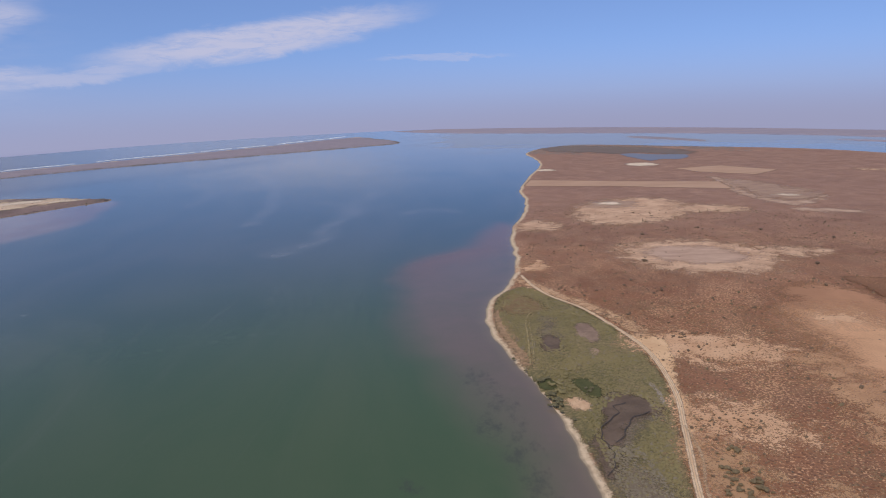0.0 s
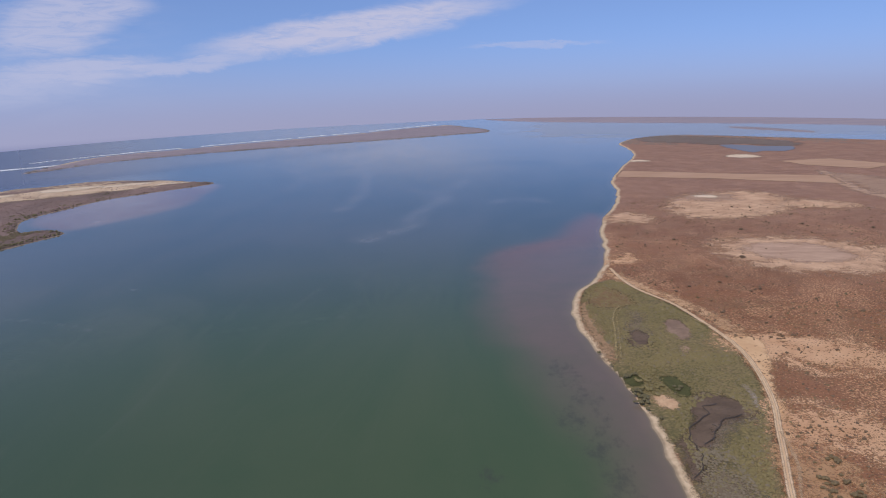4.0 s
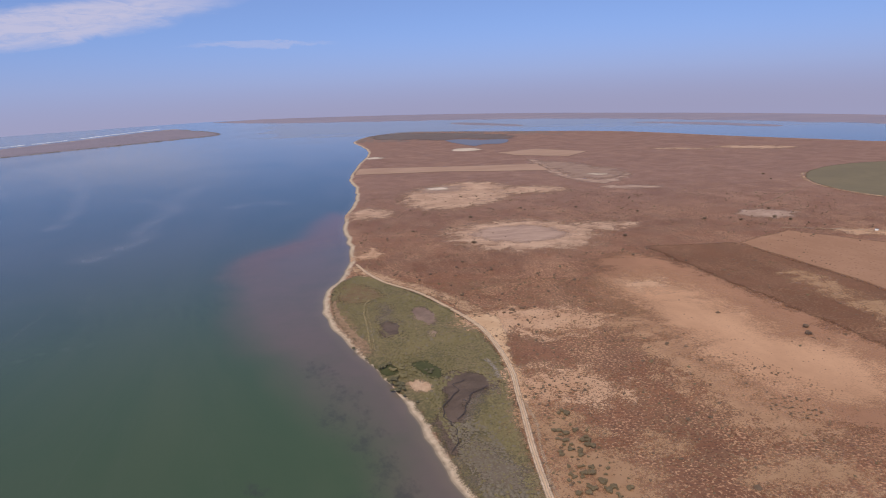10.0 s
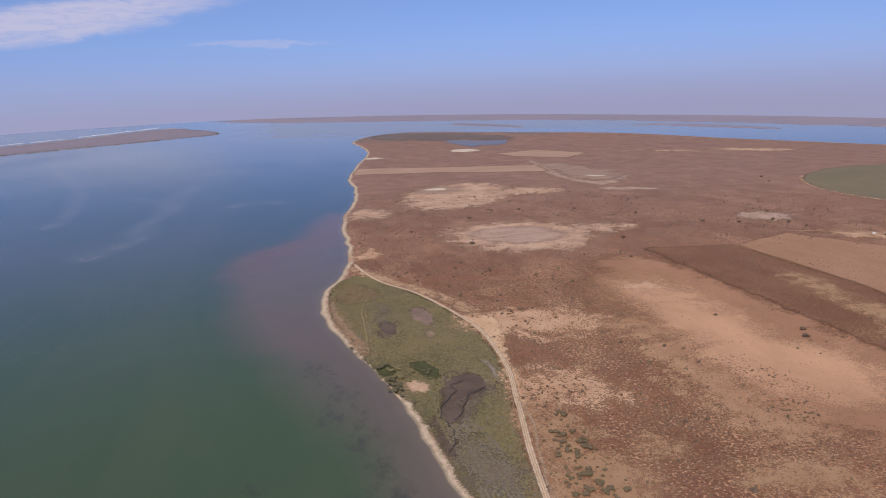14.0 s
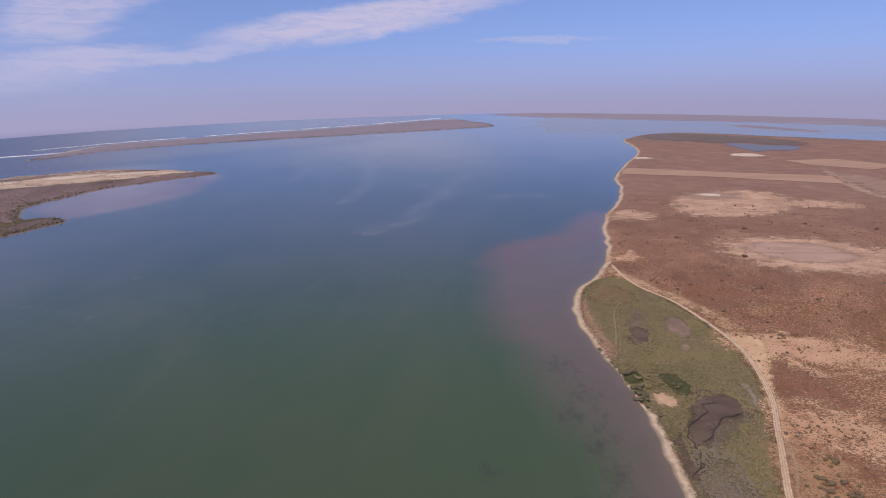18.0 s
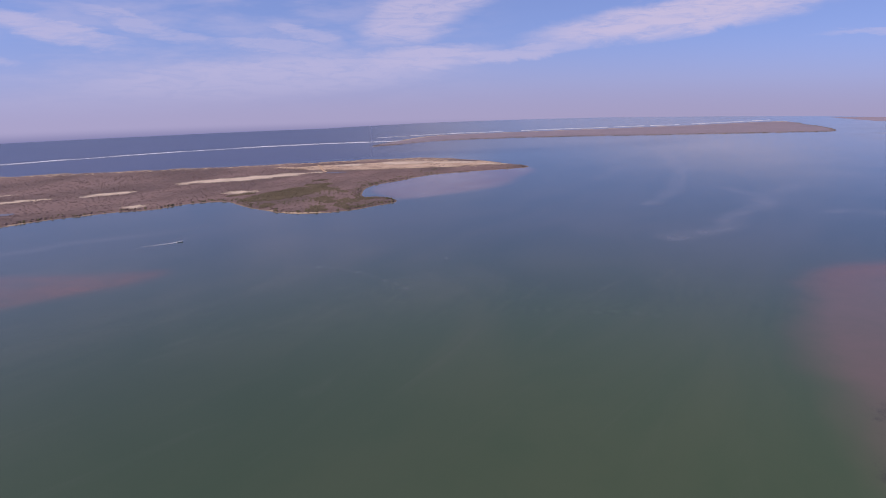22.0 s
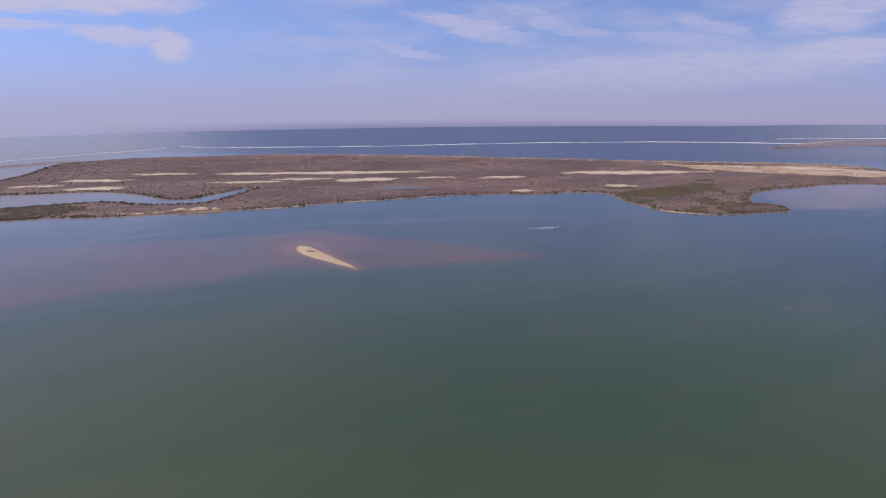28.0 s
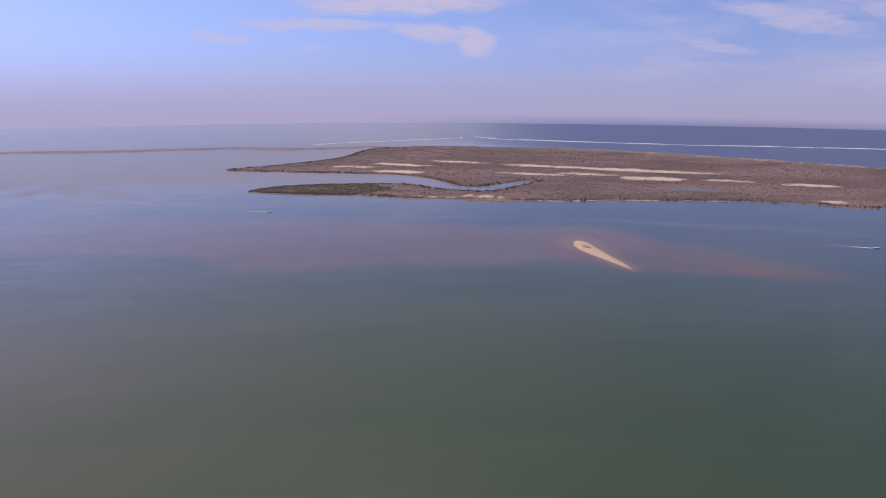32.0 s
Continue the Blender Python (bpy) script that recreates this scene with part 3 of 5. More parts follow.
# ---- mesh helpers ----
def mesh_object(name, verts, faces, mats, parent=None, label="", smooth=False):
    me = bpy.data.meshes.new(name)
    me.from_pydata(verts, [], faces)
    for m in (mats if isinstance(mats, (list, tuple)) else [mats]):
        me.materials.append(m)
    if smooth:
        me.polygons.foreach_set("use_smooth", np.ones(len(me.polygons), bool))
    ob = new(name, me)
    if parent:
        ob.parent = parent
    if label:
        ob["label"] = label
    return ob


def part(name, bm, mat, parent, label=""):
    me = bpy.data.meshes.new(name)
    bm.to_mesh(me)
    bm.free()
    me.materials.append(mat)
    ob = new(name, me)
    ob.parent = parent
    if label:
        ob["label"] = label
    return ob


def fast_mesh(name, verts, quads, mats, attrs=None, face_mat=None, smooth=True):
    """A mesh from numpy arrays; quads may be triangles."""
    me = bpy.data.meshes.new(name)
    n, w = quads.shape
    me.vertices.add(len(verts))
    me.vertices.foreach_set("co", np.ascontiguousarray(verts, np.float32).ravel())
    me.loops.add(n * w)
    me.loops.foreach_set("vertex_index", np.ascontiguousarray(quads, np.int32).ravel())
    me.polygons.add(n)
    me.polygons.foreach_set("loop_start", np.arange(0, n * w, w, dtype=np.int32))
    for m in mats:
        me.materials.append(m)
    if face_mat is not None:
        me.polygons.foreach_set("material_index", face_mat.astype(np.int32))
    me.polygons.foreach_set("use_smooth", np.full(n, smooth))
    for key, values in (attrs or {}).items():
        at = me.attributes.new(key, "FLOAT", "POINT")
        at.data.foreach_set("value", np.ascontiguousarray(values, np.float32))
    me.update(calc_edges=True)
    me.validate()
    return new(name, me)


def ring_grid(az, el, height=120.0):
    """Points of a wide sheet whose mesh is finest where land lies in sight."""
    reach = np.interp(az, (-62, -50, -30, -10, 3, 20, 33, 42, 55, 75, 100, 140, 200, 298), (1600, 1680, 1950, 2320, 2550, 2450, 2250, 2050, 1970, 1920, 1950, 1950, 1800, 1600))
    r = np.minimum(height / np.tan(np.radians(el))[None, :], reach[:, None])
    a = np.radians(az)
    x = -np.sin(a)[:, None] * r
    y = np.cos(a)[:, None] * r
    n, m = x.shape
    i = np.arange(n)[:, None] * m + np.arange(m - 1)[None, :]
    j = ((np.arange(n) + 1) % n)[:, None] * m + np.arange(m - 1)[None, :]
    quads = np.stack([i, i + 1, j + 1, j], -1).reshape(-1, 4)
    return x.ravel(), y.ravel(), quads


def land_height(x, y):
    """Height of the ground, which kind of land it is, and the distance from the shore."""
    best = np.full(x.shape, -60.0)
    kind = np.zeros(x.shape, int)
    for i, (name, line) in enumerate(COASTS.items()):
        d = shore_distance(x, y, line, 60.0)
        kind = np.where(d > best, i, kind)
        best = np.maximum(best, d)
    z = np.where(best > 0, LAND_Z * (1 - np.exp(-best / 5.0)), np.maximum(best * 0.08, -4.0))
    return z, kind, best


# ---- ground: one sheet, sea bed and land ----
def build_ground():
    az = np.concatenate([np.arange(-62, -19, 0.2), np.arange(-19, -2, 0.09), np.arange(-2, 128, 0.2), np.arange(128, 298, 3.0)])
    el = np.concatenate([[89.99, 85, 70, 55, 45], np.arange(38, 12, -0.11), np.arange(12, 2.6, -0.07), [2.6, 2.5]])
    x, y, quads = ring_grid(az, el)
    z, kind, d = land_height(x, y)
    dune = np.zeros(x.shape)
    for cx, cy, r, h in ((-712, 22, 9, 1.6), (-708, 38, 9, 1.6), (-704, 68, 11, 2.2), (-698, 86, 12, 3.0), (-692, 104, 9, 2.0), (-693, 124, 8, 1.6)):
        w = np.exp(-(((x - cx) / (0.55 * r)) ** 2 + ((y - cy) / (1.3 * r)) ** 2))
        w = w * np.clip(0.6 + 3.0 * fbm(x / 6 + 3, y / 6), 0, 1.3)
        dune = np.maximum(dune, w)
        z = np.where(d > 0, z + h * w, z)
    tip = np.exp(-(((x + 600) / 120) ** 2 + ((y - 905) / 60) ** 2))
    dune = np.maximum(dune, 0.62 * tip)
    sea_side = step01(-(x * 0.74 - y * 0.67) - 1000, 0, 120) * (kind == 1) * step01(d, 60, 8)
    dune = np.maximum(dune, 0.5 * sea_side)
    strip = (kind == 1) * step01(x, -712, -700) * step01(y, 40, 90) * step01(y, 430, 380) * step01(d, 6, 2)
    dune = np.maximum(dune, 0.75 * strip * step01(fbm(x / 30 + 2, y / 30), -0.12, 0.05))
    dune = np.maximum(dune, 0.8 * (kind == 1) * step01(d, 7, 2) * np.exp(-(((x + 480) / 45) ** 2 + ((y - 485) / 30) ** 2)))
    spit_sea = (kind == 2) * step01(d, 20, 9) * ((x + 580) * -0.81 + (y - 1640) * 0.58 > 20)
    dune = np.maximum(dune, 0.9 * spit_sea)
    dune = np.where(kind == 4, 1.0, dune)
    z = z + np.where((kind == 1) | (kind == 2), 2.5 * sea_side * (0.5 + fbm(x / 25, y / 25)), 0)
    fk = kind[quads[:, 0]]
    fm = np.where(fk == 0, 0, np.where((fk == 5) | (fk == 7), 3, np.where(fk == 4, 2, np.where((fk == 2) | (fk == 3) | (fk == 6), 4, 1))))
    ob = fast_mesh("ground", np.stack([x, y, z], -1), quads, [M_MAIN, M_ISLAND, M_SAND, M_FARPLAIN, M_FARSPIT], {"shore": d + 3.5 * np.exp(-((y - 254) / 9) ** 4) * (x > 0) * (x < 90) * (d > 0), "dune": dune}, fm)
    tagged(ob, "flat dry brown coastal plain with sandy shores and low islands", "ground", kind="structure")


build_ground()


# ---- sea ----
RED_BAR = rounded([(-517, 185), (-492, 222), (-450, 252), (-405, 285), (-389, 262), (-392, 231), (-405, 190), (-416, 150), (-433, 120), (-458, 104), (-505, 98), (-545, 120), (-545, 160)], 6)
SHOAL_MAIN = rounded([(60, 640), (20, 552), (-29, 503), (-40, 456), (-36, 385), (-22, 334), (-5, 298), (3, 271), (9, 242), (20, 205), (24, 150), (60, 100), (110, 250), (110, 450)], 8)
SHOAL_WEST = rounded([(-611, -195), (-614, -113), (-598, -23), (-577, 68), (-560, 150), (-520, 190), (-470, 165), (-445, 110), (-434, 50), (-438, -2), (-432, -52), (-437, -110), (-462, -160), (-500, -330), (-620, -330)], 10)
SHOAL_COVE = rounded([(-440, 600), (-415, 640), (-385, 740), (-400, 830), (-440, 915), (-500, 830), (-530, 700), (-490, 620)], 8)


def build_sea():
    az = np.concatenate([np.arange(-62, -19, 0.35), np.arange(-19, -2, 0.12), np.arange(-2, 128, 0.35), np.arange(128, 298, 3.0)])
    el = np.concatenate([[89.99, 85, 70, 55, 45], np.arange(38, 12, -0.15), np.arange(12, 2.6, -0.1), [2.6, 2.5]])
    x, y, quads = ring_grid(az, el)
    z, kind, d = land_height(x, y)
    n1, n2 = fbm(x / 60, y / 60), fbm(x / 18 + 5, y / 18)
    main = shore_distance(x, y, SHOAL_MAIN, 60) + n1 * 30
    west = shore_distance(x, y, SHOAL_WEST, 60) + n1 * 30
    cove = shore_distance(x, y, SHOAL_COVE, 60) + n1 * 25
    bar = shore_distance(x, y, COASTS["sandbar"], 60)
    shoal_haze = np.maximum(step01(main, -14, 26) * 0.95, np.maximum(0.85 * step01(west, -8, 22), step01(cove, -8, 14)))
    # no shoal here: south-western haze painted with the same colour
    shoal_haze = np.maximum(shoal_haze, 0.38 * np.exp(-((x + 260) / 160) ** 2 - ((y + 190) / 170) ** 2))
    red = 0.55 * step01(main, -8, 14) * step01(main, 60, 16) * step01(y, 400, 520)
    rb = shore_distance(x, y, RED_BAR, 60) + n1 * 14
    red = np.maximum(red, 0.62 * step01(rb, -5, 16) * (0.8 + n2))
    red = np.maximum(red, 0.7 * step01(cove, -2, 16) * (0.75 + n2))
    red = np.maximum(red, 0.24 * step01(west, 0, 30) * step01(fbm(x / 90 + 8, y / 60), -0.05, 0.15))
    weed = 0.5 * step01(d, -34, -22) * step01(d, -7, -14) * step01(y, 320, 270) * (kind == 0)
    for cx, cy, ax, ay in ((11, 282, 9, 16), (14, 238, 9, 16), (22, 214, 9, 14), (27, 196, 9, 14), (30, 180, 9, 14), (-14, 195, 7, 9), (20, 255, 7, 14), (16, 175, 8, 14)):
        weed = np.maximum(weed, 0.75 * np.exp(-(((x - cx) / ax) ** 2 + ((y - cy) / ay) ** 2)))
    pale = np.maximum(0.5 * step01(cove, -4, 18) * step01(n1, -0.2, 0.2), 0)
    # mask of the haze painted on the far and western water
    far_haze = 0.94 * step01(np.hypot(x, y) + n1 * 260, 780, 1750) * step01(x + n1 * 160, -520, 120) * (y > 0)
    far_haze = np.maximum(far_haze, 0.9 * step01(x + n1 * 160, -480, -900) * step01(y + 0.35 * (x + 800), 190, 60) * step01(-(x * 0.78 - y * 0.62), 1150, 1020))
    # pale drift streaks; the wide western bands are painted haze
    for line, width, amount in (([(-311, 1173), (-254, 1040), (-217, 906), (-197, 782), (-192, 689)], 15, 0.6), ([(-426, 1130), (-342, 1008), (-308, 921), (-295, 831)], 10, 0.45),
                                ([(-88, 885), (-93, 803), (-102, 679), (-111, 595), (-130, 545)], 22, 0.42), ([(-150, 830), (-118, 800), (-93, 803)], 12, 0.4), ([(-40, 724), (-13, 740), (16, 717)], 16, 0.38), ([(-282, 1438), (-200, 1220), (-110, 1125), (-40, 1217)], 16, 0.4), ([(-157, 324), (-131, 335), (-93, 353)], 2.5, 0.14), ([(-270, 392), (-250, 410), (-225, 440)], 4, 0.3),
                                ([(-180, 1190), (-120, 1240), (-60, 1230)], 14, 0.5), ([(-690, -210), (-735, -190), (-745, -160)], 10, 0.6), ([(-330, 330), (-300, 345), (-240, 330)], 5, 0.16),
                                ([(-940, -215), (-870, -90), (-810, 40), (-800, 110)], 45, 0.3), ([(-1080, -150), (-1080, -400), (-1000, -700)], 160, 0.3), ([(-700, -260), (-760, -420), (-780, -600)], 110, 0.8), ([(-420, 945), (-380, 1000), (-330, 1090)], 10, 0.3), ([(-575, -250), (-600, -120), (-600, 60), (-560, 250), (-500, 400)], 12, 0.25)):
        p = strand(line, 8)
        dist = np.sqrt(np.min([(x - q[0] + n1 * 30) ** 2 + (y - q[1] + n2 * 10) ** 2 for q in p], axis=0))
        pale = np.maximum(pale, amount * step01(dist, width, 0) * (0.75 + n2))
    # painted sky blue, grows with distance from the camera's foot
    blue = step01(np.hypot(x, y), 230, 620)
    shallow = np.maximum((0.9 - 0.5 * (kind == 4)) * step01(d, -1.2, 0.3) * np.isin(kind, (0, 4)), 0.22 * step01(d, -6, 0) * (kind != 5))
    shallow = np.maximum(shallow, 0.4 * step01(bar + n2 * 10 - 0.20 * (x + 470) * (x < -455), -9, 0) * (bar > -30))
    red = np.maximum(red, 0.95 * step01(bar + n2 * 16 - 0.22 * (x + 470), -20, -3) * (bar > -45))
    red = np.maximum(red, 0.9 * step01(bar + n2 * 3, -6, -1))
    # two patches of darker green water
    tone = np.maximum(np.exp(-((x + 235) / 190) ** 2 - ((y - 160) / 130) ** 2), 0.5 * np.exp(-((x + 150) / 60) ** 2 - ((y - 388) / 28) ** 2))
    # more painted haze: off the far spit, then by bearing to the south-west
    far_haze = np.maximum(far_haze, 0.45 * step01(-(x * 0.78 - y * 0.62), 1130, 1260) * step01(np.degrees(np.arctan2(-x, y)), 46, 26) * (y > 0))
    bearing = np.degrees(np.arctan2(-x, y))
    # haze painted by bearing over the water to the south-west
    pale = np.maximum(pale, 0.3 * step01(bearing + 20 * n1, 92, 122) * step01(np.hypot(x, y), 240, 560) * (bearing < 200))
    far_haze = np.maximum(far_haze, 0.97 * step01(bearing, 74, 92) * step01(np.hypot(x, y) + 100 * n1, 1120, 1380) * (bearing < 200))
    # open sea's dark blue is thinned by bearing to imitate haze
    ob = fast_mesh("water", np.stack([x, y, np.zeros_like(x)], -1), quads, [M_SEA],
                   {"shoal_haze": shoal_haze, "red": np.clip(red, 0, 1), "weed": weed, "pale": np.clip(pale, 0, 1), "blue": blue, "shallow": shallow, "tone": tone, "far_haze": np.clip(far_haze, 0, 1), "open": step01(-(x * 0.78 - y * 0.62), 1010, 1180) * step01(x, -150, -420) * (0.3 + 0.7 * step01(bearing, 22, 48)) * step01(bearing, 93, 74)})
    tagged(ob, "calm green and blue lagoon with reddish shoals and dark weed", "water", kind="structure")


build_sea()


# ---- covers on the land ----
LAYERS = []


def cover(name, outline, mat, lift, label, category, cell=2.0, margin=10.0):
    """A thin sheet of another ground cover; 'edge' holds the distance from its outline."""
    lo, hi = outline.min(0) - margin, outline.max(0) + margin
    gx, gy = np.arange(lo[0], hi[0] + cell, cell), np.arange(lo[1], hi[1] + cell, cell)
    X, Y = np.meshgrid(gx, gy, indexing="ij")
    x, y = X.ravel(), Y.ravel()
    e = shore_distance(x, y, outline, margin + 3 * cell)
    z, kind, d = land_height(x, y)
    keep = (e > -margin) & (d > -0.6)
    m = len(gy)
    i = (np.arange(len(gx) - 1)[:, None] * m + np.arange(m - 1)[None, :]).ravel()
    q = np.stack([i, i + m, i + m + 1, i + 1], -1)
    q = q[keep[q].all(1)]
    used, inv = np.unique(q, return_inverse=True)
    LAYERS.append(name)
    lift += 0.003 * len(LAYERS)
    ob = fast_mesh(name, np.stack([x, y, z + lift], -1)[used], inv.reshape(-1, 4), [mat], {"edge": e[used]})
    return tagged(ob, label, category)


def oval(cx, cy, ax, ay, turn=0, n=28, rough=0.12):
    a = np.linspace(0, 2 * math.pi, n, endpoint=False)
    r = 1 + rough * 2 * fbm(np.cos(a) * 1.7 + cx, np.sin(a) * 1.7 + cy)
    p = np.stack([np.cos(a) * ax * r, np.sin(a) * ay * r], -1)
    t = radians(turn)
    return p @ np.array([[math.cos(t), math.sin(t)], [-math.sin(t), math.cos(t)]]) + (cx, cy)


def build_covers():
    marsh = rounded([(30, 392), (40, 412), (52, 417), (72, 377), (83, 344), (90, 308), (90, 276), (87, 251), (80, 222), (73, 194), (70, 174), (66, 150), (64, 100), (50, 100),
                     (50, 150), (47.5, 204), (45, 237), (41.5, 246), (38, 257), (36.5, 266), (32, 308), (26.5, 345)], 4, 0.8, 9)
    marsh_ob = cover("marsh", marsh, M_MARSH, 0.05, "green salt marsh with low plants beside the shore", "marsh", 1.5, 5)
    for args in (("dry_weed_patch", rounded([(78, 241), (77, 236), (67, 230), (61, 217), (60, 205), (66, 185), (62, 165), (54, 170), (51, 188), (50, 197), (55.7, 211), (60.4, 220), (67, 237)], 3, 0.8, 2),
                  M_WEED, 0.09, "grey-purple dried weeds in the marsh", "weeds", 1.0, 6),
                 ("dry_weed_patch", rounded([(52, 358), (57, 354), (54, 339), (56, 318), (51, 309), (47, 311), (48, 328), (49.8, 343)], 3, 0.5, 4), M_WEED, 0.09, "grey-purple dried weeds in the marsh", "weeds", 0.8, 4),
                 ("mud_flat", rounded([(61, 256), (67, 259), (75, 253), (80, 248), (81, 242), (74, 238), (68, 235), (64, 229), (61, 221), (57, 217), (55, 215), (55, 208), (53, 201), (49.5, 196), (48.5, 204),
                                       (50, 211), (48, 220), (51, 225), (54.5, 230), (57.5, 236), (57, 244)], 1.5, 0.5, 3), M_MUD, 0.13, "dark brown dried mud flat with a winding channel", "mud", 0.6, 3),
                 ("brown_turf", rounded([(34, 392), (41, 410), (51, 392), (57, 372), (47, 363), (33, 367)], 3, 0.6, 4), M_HEADTURF, 0.09, "brownish dried turf at the marsh's end", "turf", 0.9, 4),
                 ("dry_pool", rounded([(67, 305), (70, 311), (71, 304), (67.5, 299)], 1.5, 0.3, 6), M_POOL, 0.1, "small dried brown pool in the marsh", "pool", 0.6, 3),
                 ("dry_pool", rounded([(66, 340), (71, 345), (76, 335), (74, 320), (69, 315), (65, 324)], 2, 0.6, 3), M_POOL, 0.09, "dried brown pool in the green marsh", "pool", 0.7, 3),
                 ("dark_hollow", rounded([(45.5, 320), (50, 328), (55, 322), (55, 310), (50, 305), (45.5, 309)], 2, 0.5, 5), M_MUD, 0.13, "dark muddy hollow in the marsh", "mud", 0.7, 3),
                 ("reed_hollow", rounded([(51.5, 272), (57.5, 273), (61.5, 263), (60.3, 255.7), (56.5, 255), (53.5, 263)], 1.5, 0.4, 6), M_REED, 0.13, "hollow filled with dark green reeds", "reeds", 0.6, 3),
                 ("reed_hollow", rounded([(37.6, 275), (43, 274.7), (45, 267.4), (41, 264.5), (38, 268)], 1.5, 0.3, 7), M_REED, 0.13, "hollow filled with dark green reeds", "reeds", 0.6, 3),
                 ("bare_sand_spot", rounded([(46, 255), (50.4, 256.7), (55, 247), (52, 243), (46.4, 247.7)], 1.5, 0.4, 8), M_MSAND, 0.09, "bare sand spot among marsh plants", "sand", 0.6, 3),
                 ("bare_sand_spot", rounded([(28, 372), (30.5, 368), (34, 331), (38, 300), (34.5, 289), (30, 316), (26.5, 345)], 2, 0.7, 9), M_SLOPE, 0.09, "ragged sandy strip behind the beach", "sand", 0.7, 3)):
        bit = cover(*args)
        bit.parent = marsh_ob
        del bit["category"]
